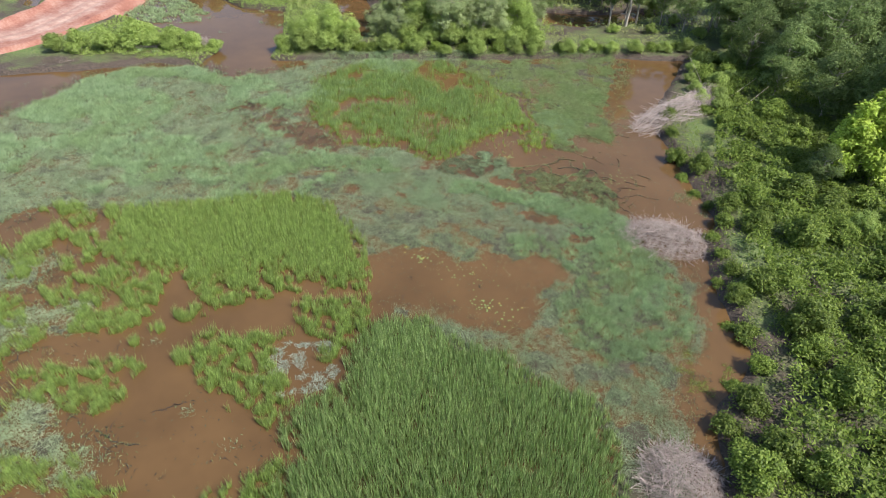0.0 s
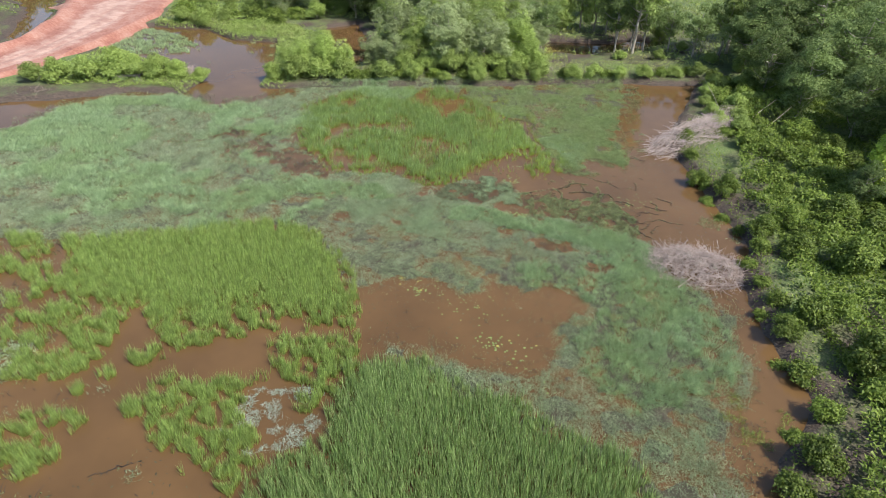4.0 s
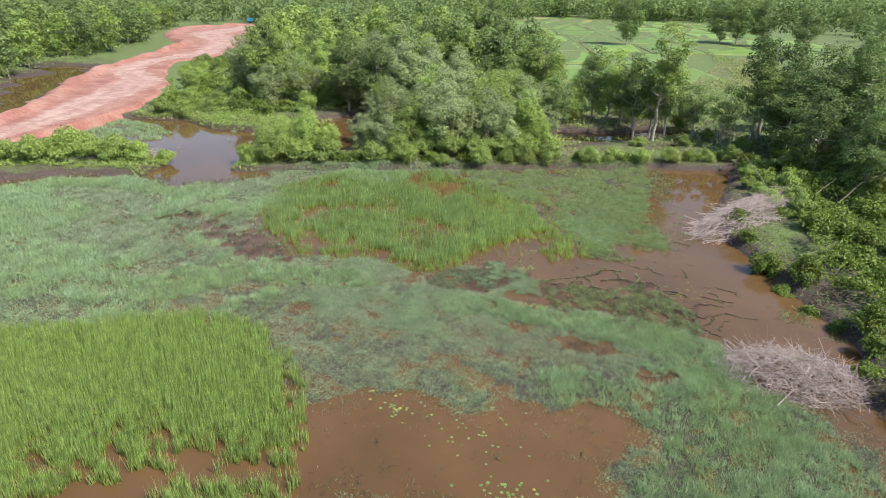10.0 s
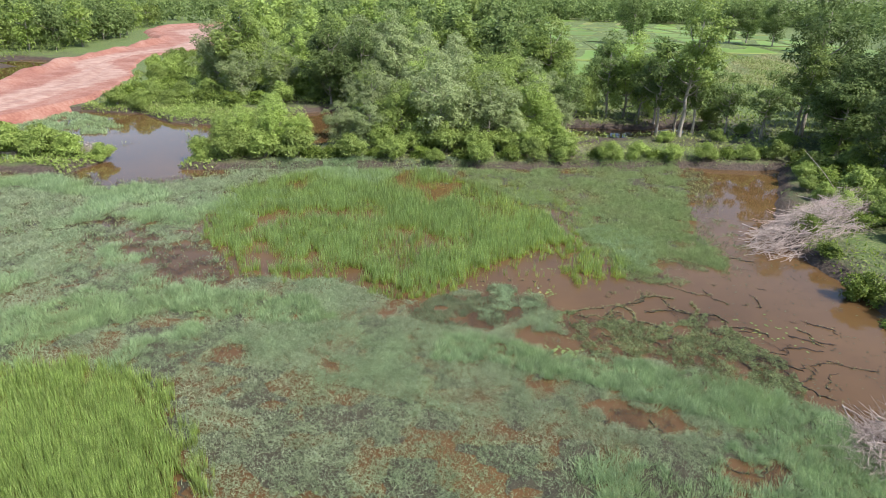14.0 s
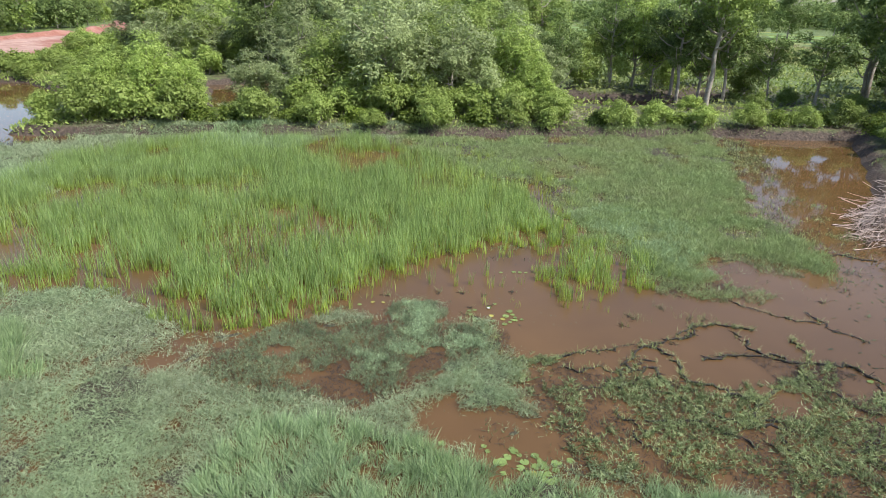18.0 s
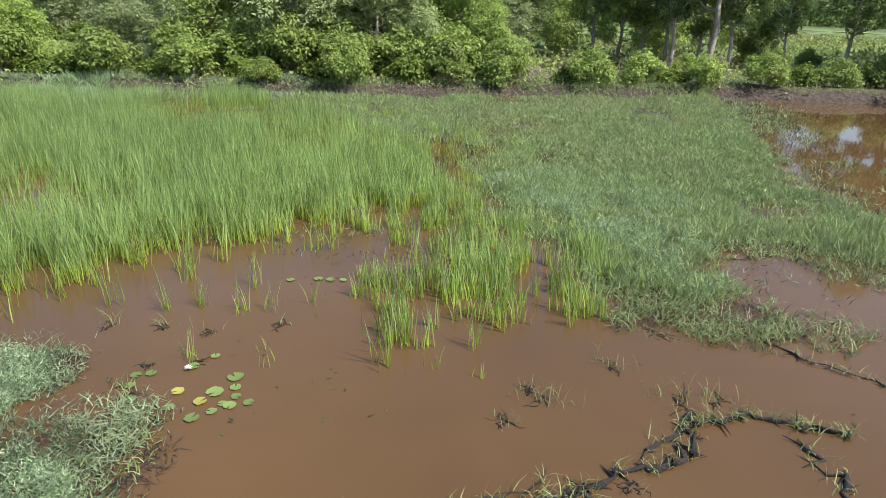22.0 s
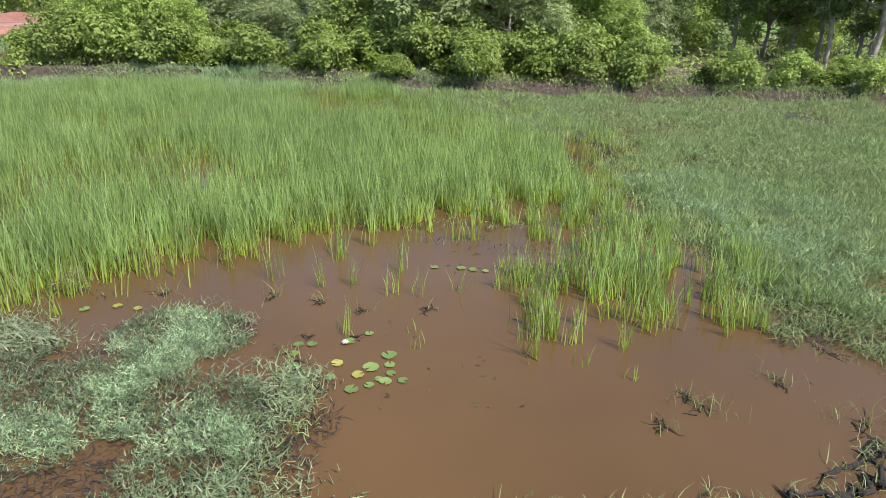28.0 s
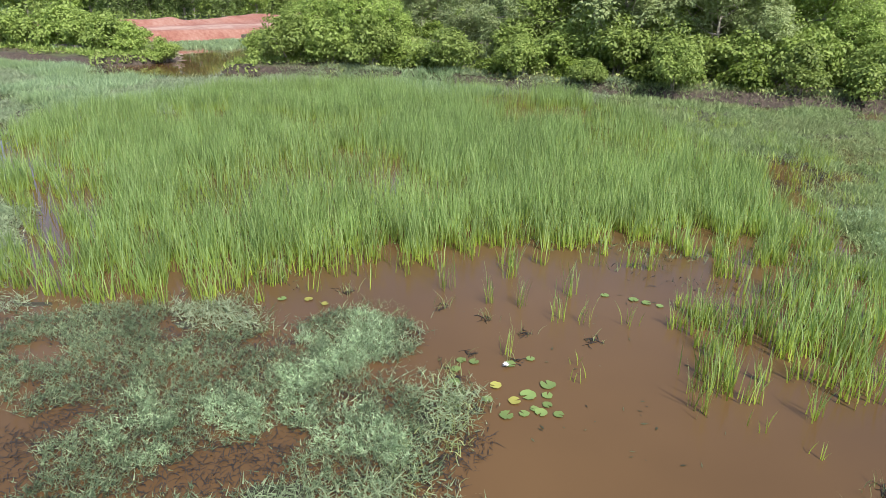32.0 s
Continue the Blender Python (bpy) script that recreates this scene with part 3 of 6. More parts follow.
def cover_raster():
    """Where floating grass covers the water."""
    c = edge_distance(POND, *wobble(RX, RY, 0.5, 2.5)) > np.where((RX < 8) & (RX > -30), -1.7, -0.5)
    c &= ~inside([(-0.6, 17.2), (1.0, 14), (2.4, 13.6), (4.3, 16.2), (4.4, 17.8), (3.4, 19.2), (1.6, 20.4), (0, 20)], *FINE)
    c &= ~inside(EDGE_WATER, *COARSE)
    c &= ~inside(OPEN_WATER, *wobble(RX, RY, 0.75, 1.9, 3)) & ~inside(SPRIGS, *FINE)
    for poly in (SHORE_WATER, POOL_NEAR, WATER_LEFT, *HOLES):
        d = edge_distance(poly, *COARSE)
        c &= ~((d > 0.5) | ((d > -0.5) & (SPECK > 0.5 - 0.4 * d)))
    d = edge_distance(POOL_VIOLET, *COARSE)
    c &= ~((d > 0) & (SPECK < 0.40 + 0.06 * d))
    # worn spots
    c &= ~((fbm(RX, RY, 4.5, 44) > 0.7) & (SPECK > 0.62))
    for x, y, r in ((1.6, 4.1, 0.7), (-7.6, 2.3, 0.6), (-12.6, 1.9, 0.8), (-11.3, 5.6, 0.5), (-8.5, -0.8, 0.6), (-7.1, 7.7, 0.6), (-4.7, 8.1, 0.5), (-7, 8.9, 0.5)):
        c &= ~((np.hypot((FINE[0] - x) * 0.7, FINE[1] - y) < r) & (SPECK > 0.42))
    # islets of grass on the shallow side
    for x, y, r in ((-31.5, -19, 1.8), (-34, -19.6, 1.5), (-26, -23.5, 1.6), (-24.6, -22.2, 1.2), (-25, -20.6, 0.7), (-28, -24.6, 1.4), (-19.5, -30.5, 2.0), (-17.8, -31.5, 1.6), (-20.5, -29.6, 1.2), (-14.3, -31.6, 1.5), (-30, -29, 4), (-36, -24, 3)):
        c |= (np.hypot(COARSE[0] - x, COARSE[1] - y) < r) & (SPECK < 0.62)
    # ragged edges
    soft = c.astype(float)
    for _ in range(3):
        for axis in (0, 1):
            soft = (np.roll(soft, 1, axis) + np.roll(soft, -1, axis) + soft) / 3
    return soft + 1.1 * (SPECK - 0.5) + 0.5 * (vnoise(RX, RY, 0.45, 48) - 0.5) > 0.5


COVER = cover_raster()


def covered(x, y):
    i = np.clip(((x - X0) / CELL + 0.5).astype(int), 0, COVER.shape[0] - 1)
    j = np.clip(((y - Y0) / CELL + 0.5).astype(int), 0, COVER.shape[1] - 1)
    return COVER[i, j]


def scatter(rng, box, density):
    x0, y0, x1, y1 = box
    k = int(density * (x1 - x0) * (y1 - y0))
    return x0 + rng.rand(k) * (x1 - x0), y0 + rng.rand(k) * (y1 - y0)


def box_of(poly, pad=1.5):
    a = np.array(poly)
    return (*(a.min(0) - pad), *(a.max(0) + pad))


def mat_base():
    step = 0.4
    xs, ys = np.arange(-75, 24, step), np.arange(-40, 50, step)
    gx, gy = np.meshgrid(xs, ys, indexing="ij")
    z = np.where(covered(gx, gy), 0.0, -0.22) + 0.24 * (fbm(gx, gy, 1.4, 6) - 0.5)
    for poly in (REED_MID, REED_POINT):
        z = np.where(zone(poly, gx, gy), z - 0.4, z)
    for poly in (REED_LEFT, REED_FRONT):
        z = np.where(edge_distance(poly, gx, gy) > 1.0, z - 0.14, z)
    z = np.where(zone(MAT_NEAR, gx, gy, 0.4, 1.0), 0.12 * (fbm(gx, gy, 1.1, 21) - 0.5) - 0.03, z)
    z[:, 0] = z[:, -1] = z[0] = z[-1] = -0.3
    i, j = np.meshgrid(np.arange(len(xs) - 1), np.arange(len(ys) - 1), indexing="ij")
    m = len(ys)
    q = np.stack([i * m + j, (i + 1) * m + j, (i + 1) * m + j + 1, i * m + j + 1], -1).reshape(-1, 4)
    q = q[z.ravel()[q].max(1) > -0.02]
    v = np.stack([gx, gy, z], -1).reshape(-1, 3)
    used = np.unique(q)
    back = np.zeros(len(v), int)
    back[used] = np.arange(len(used))
    return smooth(mesh_of("mat", v[used], [back[q]], M_MATBASE))


tagged(new("floating_mat", mat_base()), "dark floating mat of rotting stems under the grass", "plant mat", kind="stuff")


def mat_leaves(x, y, z, depth, length, width, rng, mat, lift=0.9):
    """Loose short blades from the water up to the given depth."""
    n = len(x)
    way = 0.6 * rng.randn(n, 3) + np.array([0, 0, lift])
    way[:, 2] = np.abs(way[:, 2])
    l = length * (0.6 + 0.8 * rng.rand(n))
    v, f = leaf_blades(np.stack([x, y, z + depth * rng.rand(n) ** 0.7], 1), way, rng.randn(n, 3), l, width * (0.7 + 0.6 * rng.rand(n)))
    return mesh_of("grass", v, [f], mat)


NEAR_BOX, FAR_BOX = (-13, 1, 15, 32), (-72, -38, 23, 50)


def tall_zone(x, y):
    wx, wy = wobble(x, y, 0.7, 2.0)
    t = np.zeros(len(x), bool)
    for poly in TALL_GRASS:
        t |= inside(poly, wx, wy)
    return t | ((x < -13) & (y > -8) & (fbm(x, y, 7.0, 70) > 0.47))


def tussocks(near, tall, seed, density, per, mat, olive=None, rise=0.25):
    """Floating grass in tufts: taller grass that fans up and out, or low weed that creeps all ways; finer where the camera comes near."""
    rng = np.random.RandomState(seed)
    x, y = scatter(rng, NEAR_BOX if near else FAR_BOX, density)
    k = covered(x, y)
    x, y = x[k], y[k]
    close = (x > NEAR_BOX[0]) & (x < NEAR_BOX[2]) & (y > NEAR_BOX[1]) & (y < NEAR_BOX[3])
    k = (close == near) & (tall_zone(x, y) == tall)
    if olive is not None:
        side = y + 0.35 * x + 3 * fbm(x, y, 3.0, 15)
        k &= ((x > -16 + 6 * fbm(x, y, 5.0, 3)) & (side > 18)) == olive
    for poly in (REED_LEFT, REED_FRONT):
        k &= edge_distance(poly, x, y) < 0.4
    k &= ~(inside(REED_MID, x, y) & ((x > -17) | (fbm(x, y, 4.0, 8) > 0.4))) & ~inside(MAT_NEAR, x, y)
    x, y = x[k], y[k]
    lush = np.clip(1.4 * (fbm(x, y, 1.6, 62) - 0.5) + 0.72 + 0.22 * rng.randn(len(x)), 0.2, 1.15)
    if olive:
        lush = np.clip(2.6 * (fbm(x, y, 1.9, 66) - 0.5) + 0.62 + 0.2 * rng.randn(len(x)), 0.08, 1.2)
    far = np.hypot(x - 4, y - 5)
    size = np.clip(far / 13, 0.8, 1.3) if near else np.clip(far / 17, 1.2, 2.4)
    who = np.repeat(np.arange(len(x)), (per * lush / size**0.8).astype(int))
    n, q = len(who), rng.rand
    off = rng.randn(n, 2) * ((0.1 if tall else 0.14) * size[who] ** 0.6)[:, None]
    lean = 0.35 * rng.randn(len(x), 2)[who]
    if tall:
        way = np.concatenate([off * 3.2 + lean + 0.22 * rng.randn(n, 2), 0.75 + 0.5 * q(n, 1)], 1)
        z, l = 0.12 * q(n) * lush[who], (0.16 + 0.22 * lush[who]) * (0.6 + 0.6 * q(n)) * size[who] ** 0.35
    else:
        way = np.concatenate([0.9 * rng.randn(n, 2) + lean, rise + 0.75 * q(n, 1)], 1)
        z, l = 0.15 * lush[who] * q(n), (0.07 + 0.075 * lush[who]) * (0.6 + 0.8 * q(n)) * size[who] ** 0.6
    px, py = x[who] + off[:, 0], y[who] + off[:, 1]
    z = z + (0 if near else np.maximum(ground_height(px, py), 0.0))
    v, f = leaf_blades(np.stack([px, py, z], 1), way, unit(rng.randn(n, 3) + np.array([0.3, 0, 0.8])), l, (0.018 if tall else 0.018) * size[who] * (0.7 + 0.6 * q(n)))
    return mesh_of("grass", v, [f], mat)


def fringe(mat, seed, density, reach, stalks=False):
    """Loose leaves and rotting stalks that thin out from the mats over the open water."""
    rng = np.random.RandomState(seed)
    soft = COVER.astype(float)
    for _ in range(3):
        for axis in (0, 1):
            soft = (np.roll(soft, reach, axis) + np.roll(soft, -reach, axis) + soft) / 3
    x, y = scatter(rng, (-60, -36, 21, 46), density)
    i, j = ((x - X0) / CELL).astype(int), ((y - Y0) / CELL).astype(int)
    k = ~COVER[i, j] & (soft[i, j] > 0.03) & (rng.rand(len(x)) < 0.15 + soft[i, j]) & (vnoise(x, y, 0.5, 9) > (0.55 if stalks else 0.45))
    k &= ~((x > -4) & (x < 9) & (y > 11) & (y < 17))
    x, y = x[k], y[k]
    far = np.clip(np.hypot(x - 4, y - 5) / 18, 0.7, 2.0)
    if stalks:
        return blades("stalks", mat, x, y, 0 * x, (0.05 + 0.15 * rng.rand(len(x))) * far, 0.022 * far, 2.2, rng, 2)
    return mat_leaves(x, y, 0 * x, np.full(len(x), 0.1), 0.14 * far ** 0.7, 0.02 * far, rng, mat, 0.9)


tagged(new("loose_grass", fringe(M_MAT, 45, 90, 2)), "loose leaves thinning out over the water's edge", "grass", kind="stuff")
tagged(new("loose_grass", fringe(M_SPRIG, 46, 60, 5)), "olive weed floating loosely along the pools", "grass", kind="stuff")
tagged(new("rotting_stalks", fringe(M_STEM, 47, 70, 4, True)), "dark rotting stalks along the edges of the pools", "water weed", kind="stuff")
tagged(new("floating_grass", tussocks(False, True, 3, 25, 31, M_MAT)), "tufts of tall blue-green grass floating on the pond", "grass", kind="stuff")
tagged(new("floating_grass", tussocks(False, False, 4, 27, 30, M_WEED, olive=False)), "pale grey-green creeping weed spread over the pond", "grass", kind="stuff")
tagged(new("floating_grass", tussocks(False, False, 23, 20, 28, M_MATOLIVE, olive=True, rise=0.9)), "olive floating grass along the foot of the bank", "grass", kind="stuff")
tagged(new("floating_grass", tussocks(True, True, 13, 36, 44, M_MAT)), "band of taller blue-green grass across the floating mat", "grass", kind="stuff")
tagged(new("floating_grass", tussocks(True, False, 15, 72, 33, M_WEED, olive=False)), "grey-green creeping weed with brown gaps", "grass", kind="stuff")
tagged(new("floating_grass", tussocks(True, False, 14, 54, 36, M_MATOLIVE, olive=True, rise=1.0)), "olive-green floating grass before the bank", "grass", kind="stuff")


def leafy_stems(poly, seed, density, low, high, leaf, width, mat, cut=0.3, amount=0.25, patch=0.9, count=7, lean=0.45):
    """Thin bent stems with short leaves all the way up, standing in bunches out of the water."""
    rng = np.random.RandomState(seed)
    x, y = scatter(rng, box_of(poly, 0.6), density)
    k = zone(poly, x, y, amount, patch, seed) & (fbm(x, y, patch, seed) > cut + 0.08 * rng.rand(len(x)))
    x, y = x[k], y[k]
    n = len(x)
    h = (low + (high - low) * rng.rand(n)) * np.clip(0.55 + edge_distance(poly, x, y), 0.5, 1) * (0.6 + 0.8 * fbm(x, y, 0.7, seed + 4))
    d = unit(np.concatenate([lean * rng.randn(n, 2), np.ones((n, 1))], 1))
    bend = 0.45 * rng.randn(n, 3) * np.array([1, 1, 0.2])
    base = np.stack([x, y, np.full(n, -0.01)], 1)
    t = np.linspace(0.12, 1.0, count)[None, :, None]
    p = base[:, None] + (d[:, None] * t + bend[:, None] * t * t) * h[:, None, None]
    a = (np.arange(count) * 2.4)[None] + 6.283 * rng.rand(n, 1)
    out = np.stack([np.cos(a), np.sin(a), 0 * a], -1)
    way = (0.8 * d[:, None] + 0.9 * out + 0.3 * rng.randn(n, count, 3)).reshape(-1, 3)
    m = n * count
    leaves = leaf_blades(p.reshape(-1, 3), way, unit(np.array([0, 0, 0.6]) + rng.randn(m, 3)), leaf * (0.6 + 0.8 * rng.rand(m)), width * (0.7 + 0.6 * rng.rand(m)))
    rise = p[:, -1] - base
    stalks = leaf_blades(base, rise, rng.randn(n, 3), np.linalg.norm(rise, axis=1), np.full(n, 0.55 * width))
    v, f = joined([leaves, stalks])
    return mesh_of("leafy_stems", v, [f], mat)


for i, poly in enumerate(PALE):
    tagged(new("pale_grass_clump", leafy_stems(poly, 40 + i, 620, 0.12, 0.3, 0.055, 0.0105, M_MATNEAR)), "pale grey-green weed clump floating beside the lily pads", "water weed", kind="stuff")


def sprig_field(poly, seed, density, cut, low, high, width, mat, amount=0.5, lean=1.3):
    """Loose sprigs that stand in small bunches out of the water."""
    rng = np.random.RandomState(seed)
    x, y = scatter(rng, box_of(poly), density)
    k = zone(poly, x, y, amount, 1.2, seed) & (fbm(x, y, 0.9, seed) > cut + 0.08 * rng.rand(len(x)))
    x, y = x[k], y[k]
    k = len(x)
    return blades("sprigs", mat, x, y, np.full(k, -0.01), low + (high - low) * rng.rand(k), width * (0.7 + 0.6 * rng.rand(k)), lean, rng, 2)


tagged(new("water_weed", leafy_stems(MAT_NEAR, 60, 380, 0.08, 0.22, 0.06, 0.011, M_SPRIG_GREY, 0.37, 0.4)), "grey-green sprigs over dark rotting stems", "water weed", kind="stuff")
tagged(new("water_weed", leafy_stems(SPRIGS, 61, 165, 0.08, 0.24, 0.09, 0.02, M_SPRIG, 0.41, 0.5, lean=0.8)), "olive water weed sprouting from dark sunken stems", "water weed", kind="stuff")
tagged(new("water_weed", leafy_stems([(4.0, 17.8), (4.9, 18.6), (6.1, 18.8), (7.2, 18.4), (7.2, 17.1), (6, 16.5), (5.2, 16.7), (4.3, 16.6)], 59, 150, 0.1, 0.26, 0.08, 0.015, M_MATOLIVE, 0.42, 0.4)), "leafy weed at the edge of the reeds", "water weed", kind="stuff")
tagged(new("water_weed", leafy_stems([(0.5, 23), (2.2, 25.6), (4.8, 25), (6.2, 22.5), (6.2, 20.5), (6.2, 18.6), (5.2, 18.1), (4.2, 19.4), (3.2, 20.9)], 58, 190, 0.12, 0.34, 0.11, 0.018, M_MAT, 0.4, 0.6, 1.3)), "soft blue-green weed tufts beside the reeds", "water weed", kind="stuff")
tagged(new("water_weed", leafy_stems([(2, 27), (6, 24), (9, 25), (8.5, 31), (8.6, 38), (7.5, 43.6), (0, 40.6), (-9, 36), (-4, 31)], 57, 60, 0.12, 0.36, 0.15, 0.026, M_MATOLIVE, 0.46, 0.8, 1.5)), "leafy tufts standing in the olive mat", "water weed", kind="stuff")
tagged(new("water_weed", sprig_field([(-0.9, 12.6), (-0.2, 12.7), (0.5, 11.9), (0.8, 11.1), (0.4, 10.8), (-0.3, 11.6)], 62, 500, 0.42, 0.06, 0.2, 0.01, M_MATNEAR, 0.2)),
       "thin dying sprigs at the edge of a grass clump", "water weed", kind="stuff")
tagged(new("water_weed", sprig_field([(4.0, 17.6), (4.6, 16.2), (5.6, 16.2), (7.4, 16.6), (8.2, 17.4), (6.3, 18.6), (6, 20), (10.6, 18.8), (10.8, 21), (7, 23)], 63, 330, 0.42, 0.1, 0.28, 0.014, M_SPRIG, 0.4)),
       "floating weed tongue reaching into the brown water", "water weed", kind="stuff")
tagged(new("water_weed", sprig_field([(-6.6, 9.3), (-4.8, 11.4), (-3.9, 12.8), (-2.4, 13.6), (-1.6, 13.4), (-2.6, 12.8), (-3, 11.6), (-5, 10.6)], 64, 260, 0.5, 0.06, 0.2, 0.01, M_SPRIG, 0.3)),
       "scattered weed between reeds and grass clump", "water weed", kind="stuff")
tagged(new("water_weed", sprig_field([(7.8, 45), (9.5, 38), (8.2, 31), (10.5, 24), (12.5, 24.5), (10.5, 31), (11, 38), (10, 45)], 65, 120, 0.5, 0.1, 0.25, 0.025, M_SPRIG, 0.9)),
       "olive weed thinning out into open water", "water weed", kind="stuff")
tagged(new("water_weed", sprig_field([(-9, -18.5), (-4.6, -17.2), (-3.2, -21), (-6, -23), (-8.5, -22)], 66, 300, 0.4, 0.08, 0.22, 0.036, foliage("weed_silver", (0.14, 0.175, 0.13), (0.22, 0.26, 0.2), (0.33, 0.37, 0.3), 0.2), 0.6)),
       "silvery patch of low weed among the reeds", "water weed", kind="stuff")
tagged(new("water_weed", sprig_field([(18.5, -7), (20.5, -6), (22.6, -10), (21, -13), (19, -13)], 72, 150, 0.5, 0.1, 0.3, 0.03, M_HERB, 0.7)), "yellow-green weed in the shaded shallows", "water weed", kind="stuff")
tagged(new("water_weed", sprig_field([(17, 14), (20, 12.5), (20.5, 9), (18, 10), (16.5, 12)], 73, 120, 0.48, 0.1, 0.3, 0.025, M_SPRIG, 0.7)), "pale weed floating along the shore", "water weed", kind="stuff")
for seed, poly, cut in ((90, POOL_VIOLET, 0.5), (89, HOLES[1], 0.38), (88, HOLES[2], 0.38), (87, HOLES[0], 0.5), (86, HOLES[4], 0.5), (91, SPRIGS, 0.36), (92, MAT_NEAR, 0.36), (85, [(3.9, 17.4), (4.9, 18.2), (7.2, 18.2), (7.4, 17.2), (6, 16.5), (4.3, 16.5)], 0.42), (93, [(-0.6, 12.9), (0.1, 12.7), (0.7, 11.9), (0.9, 11.2), (0.3, 10.9), (-0.3, 11.6)], 0.46), (94, [(6.4, 13.4), (9.5, 13.4), (12.6, 10.5), (13.6, 7.4), (11, 7.6), (8, 11.5)], 0.52)):
    tagged(new("rotting_stalks", sprig_field(poly, seed, 850, cut + 0.03, 0.02, 0.1, 0.012, M_STEM, 0.4, 2.6)), "black rotting stalks lying in the water", "water weed", kind="stuff")
tagged(new("marsh_grass", sprig_field(POOL_GRASS, 67, 70, 0.36, 0.25, 0.5, 0.06, M_MAT, 1.2, 0.8)), "green marsh grass at the back of the pool", "grass", kind="stuff")


def reed_bed(poly, mat, seed, density, low, high, width, thin=0.0, segments=3, lean=0.14, amount=0.7, clump=0.55, x_from=-99.0, x_to=99.0):
    rng = np.random.RandomState(seed)
    x, y = scatter(rng, box_of(poly), density)
    side = x + 5 * (fbm(x, y, 3.0, 49) - 0.5)
    k = zone(poly, x, y, amount, 2.0, seed) & (side > x_from) & (side <= x_to)
    x, y = x[k], y[k]
    d = edge_distance(poly, x, y)
    tuft = vnoise(x, y, 0.3, seed)
    k = (tuft > clump - 0.35 * np.clip(d / 2.0, -0.5, 1)) & (fbm(x, y, 4.0, 8) > thin * (0.25 + 0.75 * rng.rand(len(x))))
    if thin:
        k &= fbm(x, y, 2.4, 58) > np.interp(x, [-9, -3], [0.33, 0.22]) + 0.2 * (rng.rand(len(x)) - 0.4)
    x, y, d = x[k], y[k], d[k]
    n = len(x)
    h = (low + (high - low) * rng.rand(n)) * (0.7 + 0.3 * np.clip(d / 2.0, 0, 1)) * (0.8 + 0.4 * fbm(x, y, 3.0, 31))
    return blades("reeds", mat, x, y, np.full(n, -0.05), h, width * (0.7 + 0.6 * rng.rand(n)), lean, rng, segments, (-0.05, 0.02))


def loose_reeds(seed=71):
    """Open tufts of reeds over the shallow side of the pond, with clear pools left between them."""
    rng = np.random.RandomState(seed)
    x, y = scatter(rng, box_of(WATER_LEFT), 420)
    k = zone(WATER_LEFT, x, y, 0.8)
    x, y = x[k], y[k]
    wx, wy = wobble(x, y, 0.7, 2.0)
    patch = 0.62 * fbm(x * 0.8 + y * 0.6, y * 0.8 - x * 0.6, 2.4, 52)
    for tx, ty, r in ((-30, -21.7, 1.0), (-31.9, -18.9, 1.0), (-26.5, -20.4, 0.9), (-26.9, -18.5, 0.9), (-25.5, -17.6, 1.0), (-22.7, -21.6, 0.8), (-21, -21.2, 1.1), (-20.5, -18.2, 1.1), (-20.4, -20.1, 0.8), (-17.4, -20.8, 0.9),
                      (-16.5, -18.6, 1.0), (-15.7, -17, 1.1), (-18.1, -15.2, 1.3), (-14.4, -15.2, 1.2), (-18.1, -22.2, 0.7), (-13.1, -13.3, 1.2), (-8.7, -14.8, 1.0), (-6.5, -16.2, 1.4), (-7, -13.5, 1.1), (-10.5, -13, 1.0),
                      (-29, -17, 1.0), (-34, -16, 1.0), (-33, -13.5, 0.8), (-36, -18, 1.0), (-28, -15, 1.2), (-23.5, -17, 0.9), (-5, -18.5, 1.0), (-4.6, -30, 1.4), (-5, -12.6, 1.1), (-4.6, -14.4, 1.2), (-6.2, -14.4, 1.0), (-12, -14.6, 0.8), (-16.8, -16, 0.8), (-21, -16, 0.9), (-25, -16.4, 1.0), (-30, -14, 1.1), (-32, -11.5, 1.0), (-3.9, -16.4, 0.9)):
        patch = patch + 0.3 * np.exp(-(((x - tx) ** 2 + (y - ty) ** 2) / r**2) ** 1.5)
    for poly in REED_ISLES:
        patch = patch + 0.24 * np.clip(edge_distance(poly, wx, wy) / 1.0 + 0.5, 0, 1)
    k = (patch > 0.345 + 0.08 * rng.rand(len(x))) & (vnoise(x, y, 0.4, 3) > 0.46)
    for poly in CLEAR_LEFT:
        k &= ~inside(poly, wx, wy) | (patch > 0.52)
    x, y = x[k], y[k]
    n = len(x)
    return blades("reeds", M_REED_LEFT, x, y, np.full(n, -0.05), 0.5 + 0.7 * rng.rand(n), np.full(n, 0.032), 0.22, rng, 1, (-0.05, 0.02))


tagged(new("reed_bed", reed_bed(REED_LEFT, M_REED_LEFT, 5, 380, 0.7, 1.4, 0.026, segments=1, lean=0.2)), "dense bed of tall yellow-green reeds standing in water", "reeds", "reed beds", "stuff")
tagged(new("reed_bed", reed_bed(REED_FRONT, M_REED_FRONT, 6, 260, 0.7, 1.9, 0.038, segments=1, lean=0.22)), "dense bed of tall deep green reeds", "reeds", "reed beds", "stuff")
tagged(new("reed_bed", reed_bed(REED_MID, M_REED, 7, 350, 0.45, 1.15, 0.0165, thin=0.52, segments=2, lean=0.24, clump=0.66, amount=1.1, x_from=-5.5)), "wide bed of bright green reeds before the earth bank", "reeds", "reed beds", "stuff")
